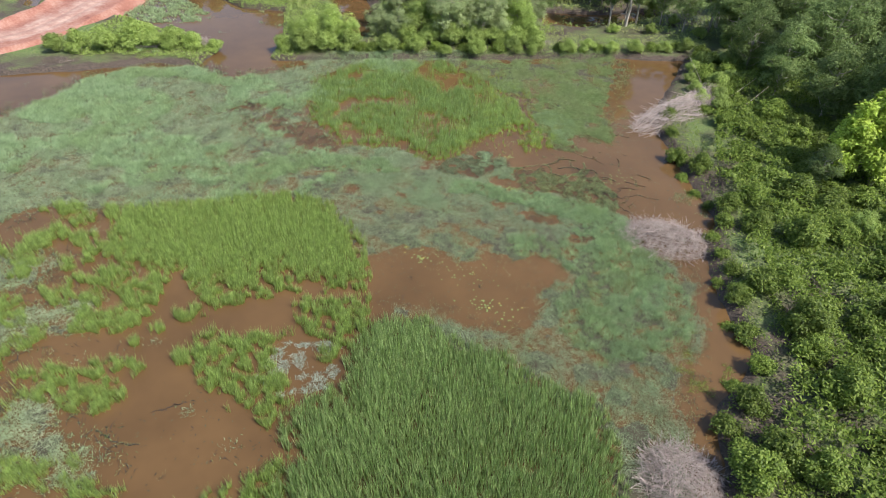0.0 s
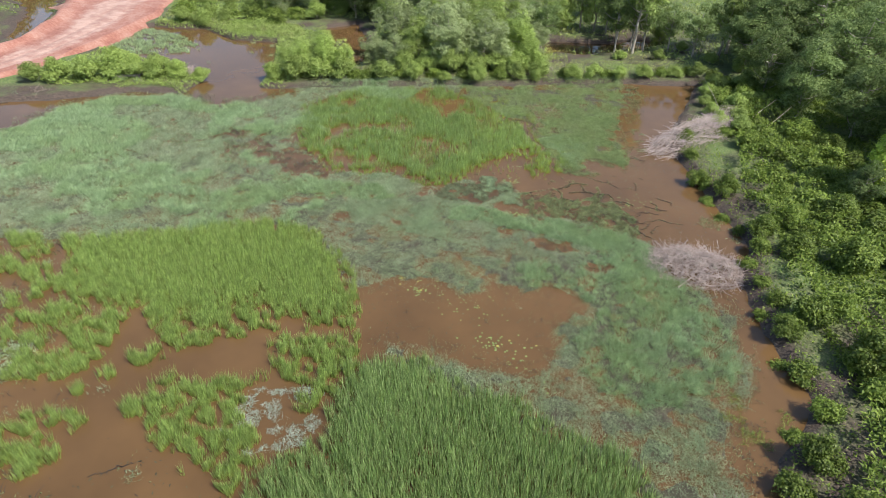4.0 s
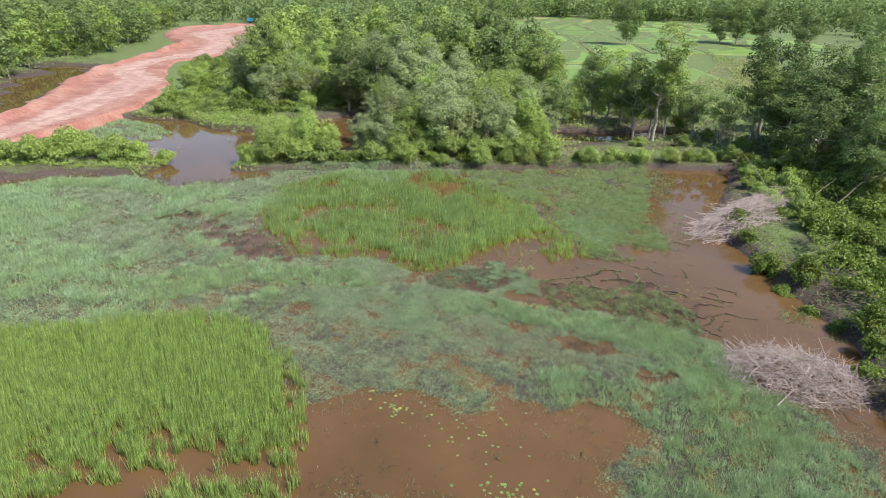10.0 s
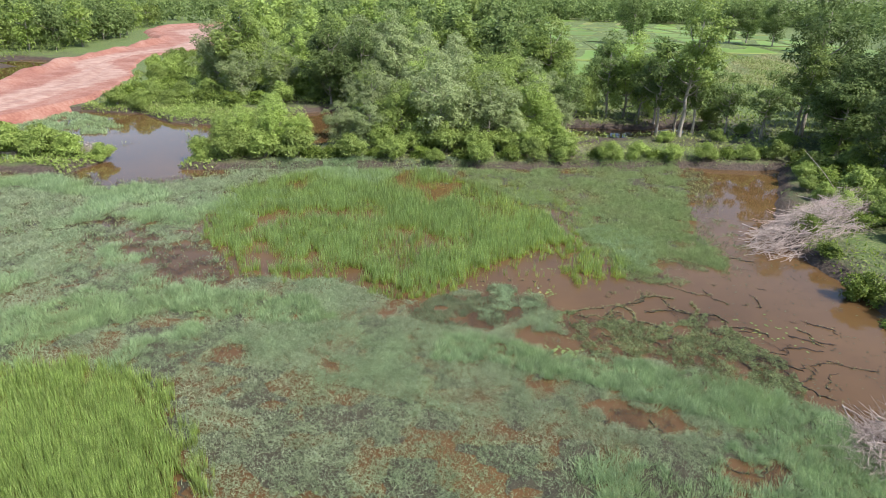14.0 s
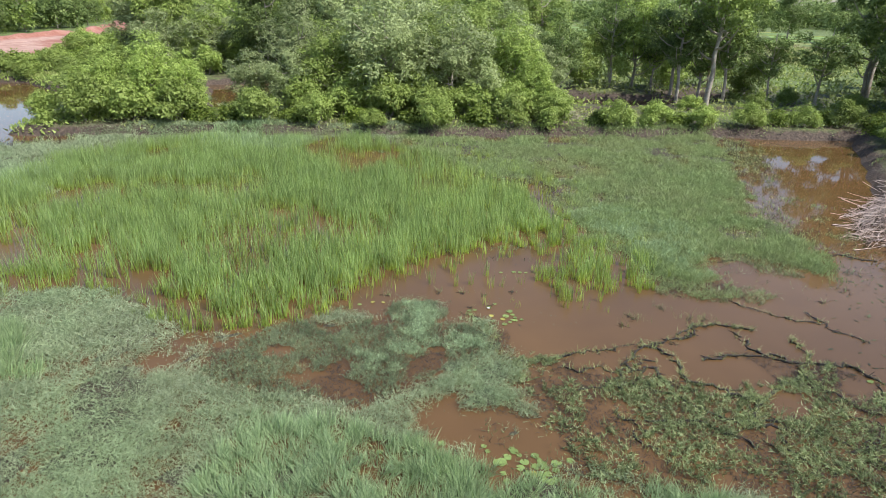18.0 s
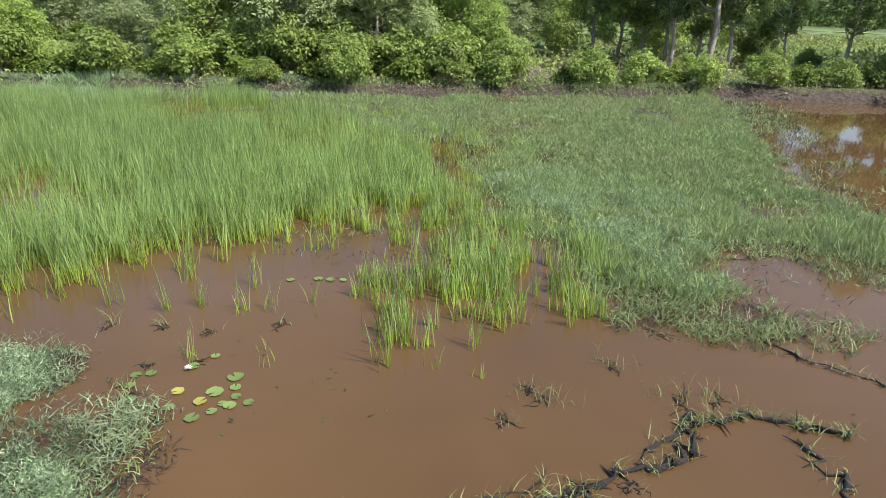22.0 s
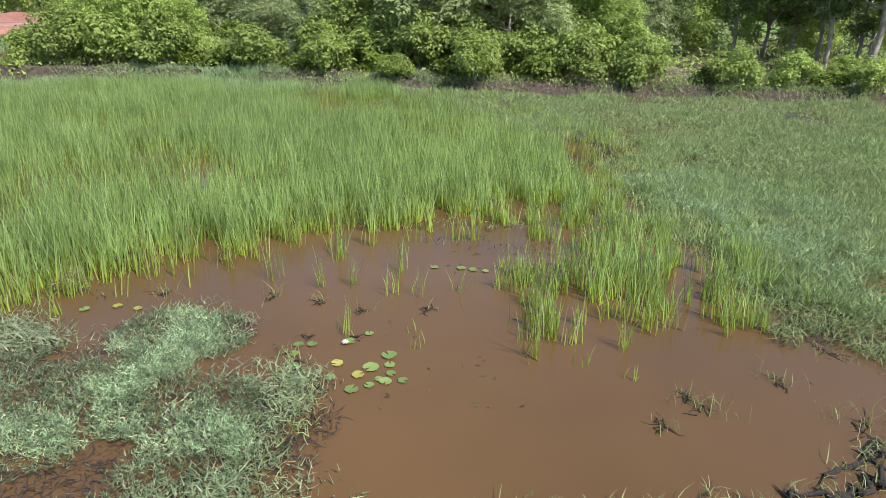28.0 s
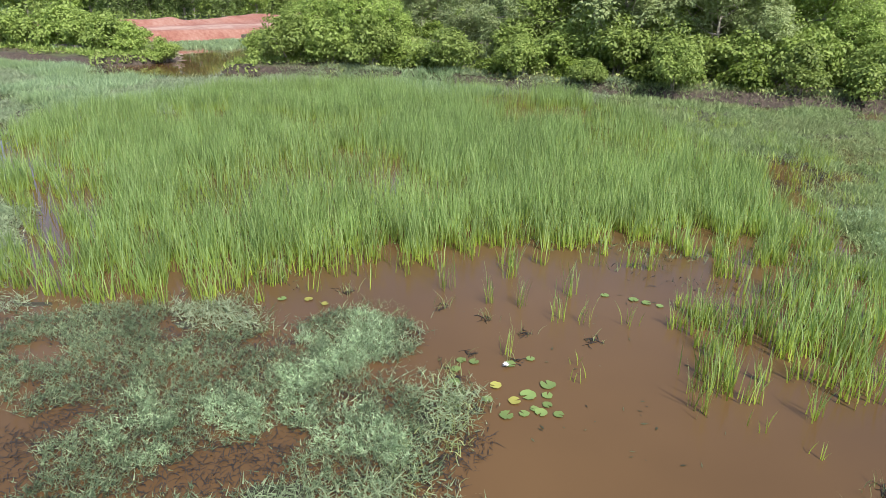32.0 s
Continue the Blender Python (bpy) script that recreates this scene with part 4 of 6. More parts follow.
tagged(new("reed_bed", reed_bed(REED_MID, M_REED_DULL, 7, 330, 0.45, 1.2, 0.0175, thin=0.52, segments=2, lean=0.24, clump=0.66, amount=1.1, x_to=-5.5)), "duller green reeds in the far part of the wide bed", "reeds", "reed beds", "stuff")
tagged(new("reed_bed", reed_bed(REED_POINT, M_REED, 8, 330, 0.4, 0.95, 0.0165, thin=0.6, amount=0.45, segments=2, lean=0.22, clump=0.68)), "sparse point of young reeds in brown water", "reeds", "reed beds", "stuff")
tagged(new("reed_bed", reed_bed([(1.9, 20.5), (4.0, 18.5), (5.6, 20.5), (5.4, 23), (3.4, 26), (0, 30), (-6, 35), (-12, 37), (-9, 32), (-3, 27)], M_REED, 9, 170, 0.25, 0.7, 0.013, thin=0.7, segments=2, lean=0.3, amount=1.2, clump=0.85)), "thin scattered reeds at the edge of the grass mat", "reeds", "reed beds", "stuff")
tagged(new("reed_bed", loose_reeds()), "loose tufts of reeds over shallow brown water", "reeds", "reed beds", "stuff")


# ---- trees and shrubs ----
def crown(rng, lobes, leaves, size, flat=0.8, spray=7, shape=leaf_blades):
    """Leaves in small sprays on the shells of several uneven lobes, each leaf turned out and up to the light."""
    c, r = np.array([l[:3] for l in lobes]), np.array([l[3] for l in lobes])
    m = max(1, leaves // spray)
    pick = rng.choice(len(r), m, p=r**2 / (r**2).sum())
    d = unit(rng.randn(m, 3) + np.array([0, 0, 0.35]))
    p = c[pick] + d * (r[pick] * (0.55 + 0.5 * rng.rand(m) ** 0.7))[:, None] * np.array([1, 1, flat])
    p, d, m = np.repeat(p, spray, 0), np.repeat(d, spray, 0), m * spray
    off = rng.randn(m, 3)
    p = p + off * size * 0.6 * np.array([1, 1, 0.6])
    up = unit(d * 0.75 + np.array([0, 0, 0.55]) + rng.randn(m, 3) * 0.42)
    way = off + d * 0.5 + rng.randn(m, 3) * 0.4 + np.array([0, 0, -0.25])
    way = unit(way - up * (way * up).sum(1, keepdims=True))
    l = size * (0.7 + 0.6 * rng.rand(m))
    return shape(p, way, up, l, l * 0.62)


def shrub(name, seed, radius, height, leaves, size, mat, label, stems=6, shape=leaf_blades):
    rng = np.random.RandomState(seed)
    root = tagged(new(name), label, "shrub", "shrubs")
    lobes = []
    for i in range(max(7, int(13 * radius))):
        a, q = rng.rand() * 6.283, radius * 0.62 * math.sqrt(rng.rand())
        hz = height * (0.25 + 0.5 * rng.rand()) * (1 - 0.35 * q / radius)
        lobes.append((q * math.cos(a), q * math.sin(a), hz, radius * (0.18 + 0.2 * rng.rand())))
    lobes.append((0, 0, height * 0.75, radius * 0.3))
    v, f = crown(rng, lobes, leaves, size, shape=shape)
    v[:, 2] = np.maximum(v[:, 2], 0.02)
    part("foliage", mesh_of("foliage", v, [f], mat), root)
    sticks = []
    for i in range(stems):
        x, y, z, _ = lobes[i % len(lobes)]
        t = np.linspace(0, 1, 5)[:, None]
        sticks.append(tube(np.array([[0.1 * x, 0.1 * y, -0.15]]) * (1 - t) + np.array([[x, y, z]]) * t + 0.08 * rng.randn(5, 3) * t * (1 - t), np.linspace(0.035, 0.012, 5), 4))
    v, f = joined(sticks)
    part("branching_stem", mesh_of("branching_stem", v, [f], M_BARK), root)
    return root


def tree(name, seed, height, radius, bare, leaves, size, mat, label, lobes_n=14, spreadout=0.75):
    rng = np.random.RandomState(seed)
    root = tagged(new(name), label, "tree", "trees")
    lean = rng.randn(2) * 0.05 * height
    t = np.linspace(0, 1, 9)
    line = np.stack([lean[0] * t**1.5, lean[1] * t**1.5, -0.3 + t * height * 0.85], 1) + 0.05 * rng.randn(9, 3) * (t * (1 - t) * 4)[:, None]
    trunk_r = 0.018 * height
    limbs, lobes = [tube(line, trunk_r * (1 - 0.8 * t), 6)], []
    for i in range(lobes_n):
        f = bare + (0.95 - bare) * (i + rng.rand()) / lobes_n
        base = np.array([np.interp(f * 0.9, t, line[:, k]) for k in range(3)])
        a = i * 2.4 + rng.rand()
        reach = radius * spreadout * (0.35 + 0.65 * rng.rand()) * (1.15 - abs(f - 0.62) * 1.1)
        tip = base + np.array([reach * math.cos(a), reach * math.sin(a), 0.22 * height * (0.4 + rng.rand()) * (1 - f * 0.5)])
        s = np.linspace(0, 1, 5)[:, None]
        limbs.append(tube(base * (1 - s) + tip * s + np.array([[0, 0, -0.04 * height]]) * s * (1 - s) * 4, np.linspace(trunk_r * 0.45, 0.015, 5), 4))
        lobes.append((*tip, radius * (0.17 + 0.16 * rng.rand())))
        side = (base + tip) / 2 + rng.randn(3) * radius * 0.14
        lobes.append((*side, radius * (0.13 + 0.13 * rng.rand())))
    lobes.append((line[-1, 0], line[-1, 1], height * 0.9, radius * 0.35))
    v, f = joined(limbs)
    part("trunk", smooth(mesh_of("trunk", v, [f], M_BARK)), root, "grey branching trunk")
    v, f = crown(rng, lobes, leaves, size)
    part("crown", mesh_of("crown", v, [f], mat), root)
    return root


def stand(ob, x, y, scale=1.0, turn=0.0, z=None, stretch=1.0):
    z = float(ground_height(np.array([x]), np.array([y]))[0]) if z is None else z
    return Matrix.Translation((x, y, z - 0.05)) @ Matrix.Rotation(turn, 4, "Z") @ Matrix.Diagonal((scale, scale, scale * stretch, 1))


def plant(kinds, places, seed, low=0.8, high=1.2):
    """Copies of the given kinds at places (x, y) or (x, y, scale)."""
    rng = random.Random(seed)
    for i, p in enumerate(places):
        ob = kinds[rng.randrange(len(kinds))]
        s = p[2] if len(p) > 2 else rng.uniform(low, high)
        copy_thing(ob, stand(ob, p[0], p[1], s, rng.uniform(0, 6.28), stretch=rng.uniform(0.88, 1.12)))


def fill(poly, count, gap, seed, avoid=()):
    """Places inside a polygon, no two nearer than gap."""
    rng = random.Random(seed)
    x0, y0, x1, y1 = box_of(poly, 0)
    got = []
    for _ in range(count * 40):
        x, y = rng.uniform(x0, x1), rng.uniform(y0, y1)
        if len(got) >= count:
            break
        if not bool(inside(poly, np.array([x]), np.array([y]))[0]) or any((x - a) ** 2 + (y - b) ** 2 < gap * gap for a, b in got):
            continue
        if any(bool(inside(q, np.array([x]), np.array([y]))[0]) for q in avoid):
            continue
        if float(line_distance(ROAD, np.array([x]), np.array([y]))[0]) < (11.5 if y < 135 else 18) or float(ground_height(np.array([x]), np.array([y]))[0]) < 0.1:
            continue
        got.append((x, y))
    return got


def off_stage(kinds):
    """Patterns for copies are removed once all copies stand."""
    for root in kinds:
        for o in (*root.children_recursive, root):
            bpy.data.objects.remove(o)


SHRUBS = [shrub("shrub", 20 + i, 1.35 + 0.15 * i, 2.1, 5200, 0.135, M_LEAF, "rounded leafy green shrub on the earth bank", shape=leaf_quads) for i in range(3)]
HERBS = [shrub("low_shrub", 30 + i, 1.5, 1.15, 2200, 0.18, M_HERB, "low spreading bright green shrub on the bank", shape=leaf_quads) for i in range(3)]
GREYS = [tree("small_tree", 40 + i, 6.0, 3.2, 0.06, 13000, 0.16, (M_LEAF_GREY, M_LEAF)[i], "grey-green small tree with branches down to the ground", 22) for i in range(2)]
TREES = [tree("tree", 50 + i, 9.0, 3.6, 0.15, 12500, 0.21, (M_LEAF, M_LEAF_DARK, M_LEAF_GREY)[i], "leafy green tree in the thicket behind the pond", 20) for i in range(3)]
SLIM = [tree("slender_tree", 60 + i, 9.0, 2.7, 0.36, 6500, 0.19, (M_LEAF, M_LEAF_DARK)[i], "slender pale-trunked tree with an open crown", 13, 0.85) for i in range(2)]
DARKS = [tree("tall_tree", 70 + i, 12.0, 5.0, 0.14, 14000, 0.24, M_LEAF_DARK, "tall dark green tree on the bank", 22) for i in range(2)]
FARS = [tree("far_tree", 90 + i, 9.0, 3.8, 0.1, 2600, 0.45, (M_LEAF_DARK, M_LEAF, M_LEAF_DARK)[i], "leafy green tree in the woods", 16) for i in range(3)]
BANK_SHRUBS = [shrub("shrub", 25 + i, 1.5, 2.2, 5200, 0.14, M_HERB, "tangled deep green shrub on the shaded shore", shape=leaf_quads) for i in range(2)]
BAMBOO = [shrub("bamboo_clump", 80, 1.9, 8.0, 7000, 0.26, M_BAMBOO, "tall feathery lime-green bamboo clump", 10)]

# shrubs along the earth bank
plant(SHRUBS, [(-60.5, 17.8, 1.5), (-57.5, 19.8, 1.6), (-55, 22.5, 2.0), (-52.5, 23.2, 1.7), (-50, 24, 1.5), (-47.5, 24.8, 1.3), (-45, 26, 1.1), (-63.5, 17, 1.4), (-33, 30, 1.5), (-30.5, 31, 1.5), (-27.5, 32, 1.5), (-36, 29.3, 1.2), (-22.5, 33.9, 1.3),
               (-18.5, 35.7, 1.2), (-14.6, 36.5, 0.75), (-10.6, 38.0, 1.1), (-5.8, 40.6, 1.15), (-3, 41.9, 1.15), (1.3, 43.7, 1.0), (3.8, 44.9, 0.95), (7.2, 46.0, 0.9), (10.3, 47.3, 0.95), (14.3, 49.1, 0.85), (17, 50.3, 1.0)], 1)
plant(SHRUBS, [(-21, 38, 1.5), (-18, 39, 1.6), (-15, 39.6, 1.7), (-12, 40.8, 1.6), (-9.2, 42.2, 1.5), (-6.4, 43.2, 1.5), (-4, 44.6, 1.3), (-13.4, 42.6, 1.8), (-17, 41.8, 1.8), (-8, 45, 1.6)], 44)
plant(HERBS, [(-20.5, 35.6), (-24.5, 33.7), (-26, 33.1), (-16.5, 37.1), (-12.6, 38.6), (-8, 40.1), (0, 44.1), (5.6, 46.1), (12.5, 49.1), (16, 51.1), (19.5, 51.1), (-62, 20.0), (-50, 25.0)], 2, 0.8, 1.1)
plant(GREYS[1:], [(-33, 32, 0.75), (-30, 33, 0.85), (-31.5, 35, 0.85), (-28, 34, 0.7), (-35, 31.5, 0.6)], 35)
plant(GREYS, [(-22.5, 38.5, 0.8), (-20, 41, 1.2), (-15.5, 41, 1.4), (-11, 43, 1.2), (-7, 46.5, 1.1), (-18, 46, 1.4), (-12, 49, 1.4), (-24.5, 44, 1.2), (-5.5, 50.5, 0.9), (-21, 52, 1.4), (-48, 62, 1.2), (-42, 66, 1.2),
              (-26, 39, 0.8), (-9, 43.5, 0.8), (-5, 45, 0.7), (-14, 45.5, 1.2), (-16, 54, 1.4), (-9, 54, 1.3)], 3)
plant(SLIM, [(8, 58, 1.65), (9.4, 59.5, 1.2), (16.5, 58, 0.95), (20.3, 60, 1.2), (21.5, 63, 1.75), (5.4, 57.5, 1.05), (3, 67.5, 1.0), (-1.2, 67, 1.05), (5, 66, 1.2), (-5.6, 57, 1.1), (13, 60, 0.75), (7.5, 63, 1.2), (-4.6, 53.5, 0.8), (23.5, 57, 1.2)], 4)
TRACK_SIDE = [(-63, 46), (-50, 51), (-56, 68), (-70, 84), (-92, 112), (-108, 106), (-92, 82), (-80, 64), (-70, 52)]
plant(SHRUBS + HERBS, fill(TRACK_SIDE, 60, 3.2, 41), 42, 1.0, 1.7)
SCRUB_BACK = [(-68, 54), (-58, 50), (-46, 52), (-43, 60), (-36, 61), (-28, 47), (-27, 40), (-10, 52), (-7, 64), (-10, 80), (-60, 85), (-76, 66)]
plant(SHRUBS + HERBS, fill(SCRUB_BACK, 55, 3.0, 21), 22, 1.2, 2.0)
BACK = [(-60, 62), (-54, 56), (-44, 60), (-34, 60), (-28, 48), (-8, 54), (-6, 70), (-14, 95), (-26, 130), (-60, 150), (-92, 142), (-74, 92)]
back_places = fill(BACK, 130, 4.5, 5)
plant(TREES + GREYS, [p for p in back_places if p[1] < 84], 6, 0.85, 1.45)
plant(FARS, [p for p in back_places if p[1] >= 84], 31, 0.9, 1.5)
LEFT_WOOD = [(-92, 25), (-107, 46), (-121, 66), (-129, 92), (-138, 114), (-158, 150), (-190, 200), (-240, 190), (-220, 90), (-160, 40), (-110, 20)]
plant(FARS, fill(LEFT_WOOD, 150, 5.0, 7, (DITCH,)), 8, 0.8, 1.4)
RIGHT_WOOD = [(27, 33), (23, 50), (24, 64), (34, 80), (60, 90), (75, 50), (60, 18), (46, 20), (40, 26)]
plant(DARKS[:1] + DARKS[:1] + DARKS[1:] + TREES[1:2], fill(RIGHT_WOOD, 62, 3.5, 9), 10, 0.75, 1.25)
RIGHT_BANK = [(24.5, -34), (26.4, -14), (27.4, -8), (26.4, -3), (25.6, 3), (25, 9), (23.2, 15), (22, 21), (22, 26), (23.5, 34), (34, 26), (48, 14), (48, -34)]
plant(HERBS + BANK_SHRUBS, fill(RIGHT_BANK, 110, 2.2, 11), 12, 0.8, 1.6)
plant(BANK_SHRUBS, [(17.4, 18.5, 0.95), (19.6, 16.6, 1.0), (22.2, 10, 1.0), (24.5, 7.5, 1.1), (22.6, -3, 0.8), (24.5, -1, 1.1), (23.2, -13.5, 0.95), (22.9, -19, 1.2), (24.7, -17, 1.2), (15.9, 27.5, 0.7)], 13)
plant(GREYS[1:] + TREES[1:2], [(36, -15, 0.5), (37.5, -5, 0.6), (36.5, -24, 0.5), (39, 4, 0.6), (41, -18, 0.7), (42, -8, 0.8), (33, 9, 0.55), (38, 12, 0.6), (30.5, 17, 0.5)], 36)
plant(HERBS, [(22.3, -5.6, 0.7), (21.8, -15.5, 0.8), (22.4, -11.4, 0.6), (20.9, 5.6, 0.7), (19.4, 12.6, 0.7), (16.6, 23.4, 0.7), (22.6, 0.5, 0.7), (21.7, 2.6, 0.6), (21.9, 7.4, 0.8), (20.6, 10.6, 0.6), (18.3, 15.4, 0.7), (23.4, -6.4, 0.9), (24.2, -9.6, 0.8), (22.9, -17.2, 0.8), (22.6, -21.6, 0.9), (22.4, -25, 0.9), (22.8, -28.5, 1.0), (21.4, -0.8, 0.5), (23.1, -1.6, 0.8)], 37)
plant(SHRUBS + HERBS, [(18.6, 36.5, 0.8), (19.6, 40.5, 1.1), (19.2, 45, 1.2), (21.2, 37.8, 1.3), (22.4, 42.4, 1.4), (20.8, 47.4, 1.3), (21.8, 34.2, 1.1), (19.4, 33.2, 0.9), (18.4, 42.8, 0.9), (20.4, 43.2, 1.3), (23, 46.6, 1.5), (18.2, 39.2, 0.8), (22.8, 39.4, 1.4), (19.8, 30.4, 0.9), (21.6, 31.6, 1.1), (23.4, 35.6, 1.3), (18.6, 47.8, 1.0)], 43)
plant(BAMBOO, [(32.6, 19.6, 1.15), (34.2, 20.6, 1.35), (35.6, 18.8, 1.15), (36.2, 22, 1.3)], 17)
# lone trees in the paddies
plant(TREES[1:2], [(-5, 208, 1.8), (27, 232, 1.7), (33, 236, 1.9), (40, 225, 1.6), (-60, 232, 1.5), (8, 400, 1.5), (50, 205, 1.5), (60, 160, 1.5), (48, 120, 1.3)], 14)


def leafy_floor(poly, count, seed, low, high, size, mat, label, name="undergrowth", lowest=0.2, gaps=0.0):
    """A tangle of low leaves that hides the soil."""
    rng = np.random.RandomState(seed)
    x0, y0, x1, y1 = box_of(poly, 0)
    x, y = x0 + rng.rand(count) * (x1 - x0), y0 + rng.rand(count) * (y1 - y0)
    z = ground_height(x, y)
    k = inside(poly, *wobble(x, y, 1.2, 3.0)) & (z > lowest) & (line_distance(ROAD, x, y) > np.interp(y, [0, 30, 50, 70, 90, 110, 150, 170], [8, 7, 9.5, 9.5, 6.5, 10, 12, 17]))
    x, y, z = x[k], y[k], z[k]
    n = len(x)
    h = (low + (high - low) * fbm(x, y, 2.2, seed)) * rng.rand(n) ** (0.25 if gaps else 0.6)
    h = np.where(fbm(x, y, 2.6, seed + 2) < gaps, 0.15 * h, h)
    way = unit(rng.randn(n, 3) + np.array([0, 0, 0.2]))
    up = unit(rng.randn(n, 3) * 0.5 + np.array([0, 0, 1]))
    l = size * (0.7 + 0.6 * rng.rand(n))
    v, f = leaf_blades(np.stack([x, y, z + h], 1), way, up, l * 1.15, l * 0.6)
    return tagged(new(name, mesh_of(name, v, [f], mat)), label, "undergrowth", kind="stuff")


leafy_floor([(24.2, -36), (25.2, -14), (26.2, -8), (25, -3), (24.2, 3), (23.8, 9), (22.2, 15), (20.8, 21), (21, 27), (22, 40), (23, 52), (60, 60), (60, -36)], 240000, 23, 0.15, 2.8, 0.25, M_HERB, "bright green tangle of low weeds on the bank", gaps=0.43)
leafy_floor([(-72, 56), (-66, 49), (-50, 50), (-44, 58), (-36, 60), (-30, 50), (-27, 37), (-15, 39.5), (-4, 44), (0, 50), (-8, 58), (-8, 80), (-30, 110), (-80, 110)], 70000, 24, 0.3, 1.6, 0.26, M_LEAF, "green undergrowth between the trees")
leafy_floor([(-73, 20), (-68, 33), (-60, 46), (-46, 46), (-40, 44), (-44, 52), (-58, 52), (-70, 58), (-86, 76), (-82, 60), (-74, 40)], 45000, 30, 0.05, 0.55, 0.3, M_MEADOW, "rough grass between the pool and the track", "meadow_grass")
leafy_floor([(-63, 17), (-57, 17.5), (-50, 23), (-44, 24.5), (-46, 27.5), (-55, 26), (-63, 22)], 4000, 25, 0.1, 0.5, 0.2, M_LEAF, "low green weeds on an earth islet")
leafy_floor([(-38, 26), (-27, 31), (-13, 36.2), (0, 41.8), (8, 45.3), (18, 50), (21, 56), (8, 53), (-4, 48), (-20, 41), (-38, 31)], 36000, 26, 0.05, 0.75, 0.15, M_MEADOW, "weeds along the top of the bank")
leafy_floor([(-38, 25.4), (-27, 30.4), (-13, 35.6), (0, 41.2), (8, 44.7), (17, 48.4), (17, 50.4), (8, 47), (0, 43.6), (-13, 38), (-27, 33), (-38, 28)], 16000, 97, 0.02, 0.5, 0.14, M_MATOLIVE, "rough grass on the foot of the bank", "bank_grass", 0.03)
leafy_floor([(-73, 22), (-60, 16.5), (-50, 20.5), (-40, 21), (-33, 26), (-30, 36), (-34, 46), (-46, 52), (-62, 50), (-74, 42)], 60000, 98, 0.02, 0.45, 0.24, M_LEAF, "bright green weeds round the back pool", "bank_grass", 0.02)
leafy_floor([(15, 22), (18, 15), (20, 9), (19.5, 3), (21, -3), (22.5, -8), (20.5, -13.5), (21.5, -34), (26, -34), (26, -8), (24, 8), (20, 22), (19, 34), (16, 34)], 9000, 99, 0.02, 0.5, 0.2, M_HERB, "low green herbs on the muddy shore", "bank_grass", 0.12)
leafy_floor([(-90, 38), (-122, 84), (-170, 165), (-200, 215), (-260, 180), (-220, 80), (-130, 20)], 36000, 27, 0.5, 2.5, 0.5, M_LEAF, "green undergrowth under the woods by the track")
leafy_floor([(-8, 52), (4, 55), (20, 55), (34, 70), (44, 130), (20, 190), (24, 128), (8, 104), (-10, 110), (-6, 70)], 42000, 29, 0.1, 0.9, 0.34, M_MEADOW, "rough green meadow grass between the trees", "meadow_grass")
leafy_floor([(12, 108), (26, 110), (40, 150), (34, 190), (24, 165)], 16000, 56, 0.1, 0.5, 0.28, M_STRAW, "pale dry grass at the edge of the rice fields", "meadow_grass")
plant(GREYS + TREES[:2], [(-4, 66, 1.0), (1, 68, 1.1), (5, 70, 0.9), (9, 74, 1.0), (-2, 76, 1.1), (3, 80, 1.0), (25, 70, 1.0), (28, 78, 1.1), (11.5, 66, 0.7), (24.5, 61, 0.9)], 33)
plant(SHRUBS, [(6.5, 54.5, 0.8), (12, 56, 0.8), (19, 56.5, 1.0), (23, 55, 1.2), (15, 62, 0.9)], 34)


def litter():
    """Dry twigs and straw along the foot of the bank and of the shore."""
    rng = np.random.RandomState(28)
    line = np.array([(-63, 13.5), (-57, 16), (-50, 21), (-44, 23.3), (-36, 28), (-25, 32.6), (-13, 37.4), (0, 43), (8, 46.4), (17, 49.8), (16.4, 38), (15, 27), (17.6, 21), (20, 14), (22, 9), (21, 3), (22.8, -3), (24.5, -8), (22, -13.5), (22.6, -20), (23, -34)])
    seg = np.r_[0, np.cumsum(np.hypot(*np.diff(line, axis=0).T))]
    n = 7500
    s = rng.rand(n) * seg[-1]
    x = np.interp(s, seg, line[:, 0]) + rng.randn(n) * 0.7
    y = np.interp(s, seg, line[:, 1]) + rng.randn(n) * 0.7
    z = ground_height(x, y)
    k = (z > 0.0) & (fbm(x, y, 2.5, 3) > 0.42)
    x, y, z = x[k], y[k], z[k]
    return blades("litter", M_LITTER, x, y, z, 0.15 + 0.4 * rng.rand(len(x)), np.full(len(x), 0.022), 1.5, rng, 2)


tagged(new("dry_litter", litter()), "dry brown twigs and straw on the bank", "litter", kind="stuff")


def far_woods(seed, count, mat, near, far, a0, a1):
    rng = np.random.RandomState(seed)
    pieces = []
    while len(pieces) < count:
        a = rng.uniform(a0, a1)
        d = near + (far - near) * rng.rand() ** 1.4
        x, y = d * math.sin(a), d * math.cos(a) - 10
        if -70 < x < 75 and 100 < y < 390:
            continue
        if float(line_distance(ROAD, np.array([x]), np.array([y]))[0]) < 22:
            continue
        h = rng.uniform(9, 16) * (1.25 if d > 390 else 1.0)
        lobes = [(x + rng.randn() * h * 0.25, y + rng.randn() * h * 0.25, h * (0.2 + 0.6 * rng.rand()), h * 0.27) for _ in range(7)]
        pieces.append(crown(rng, lobes, 420 if d < 300 else 170, 0.85 if d < 300 else 1.5))
    v, f = joined(pieces)
    return mesh_of("woods", v, [f], mat)


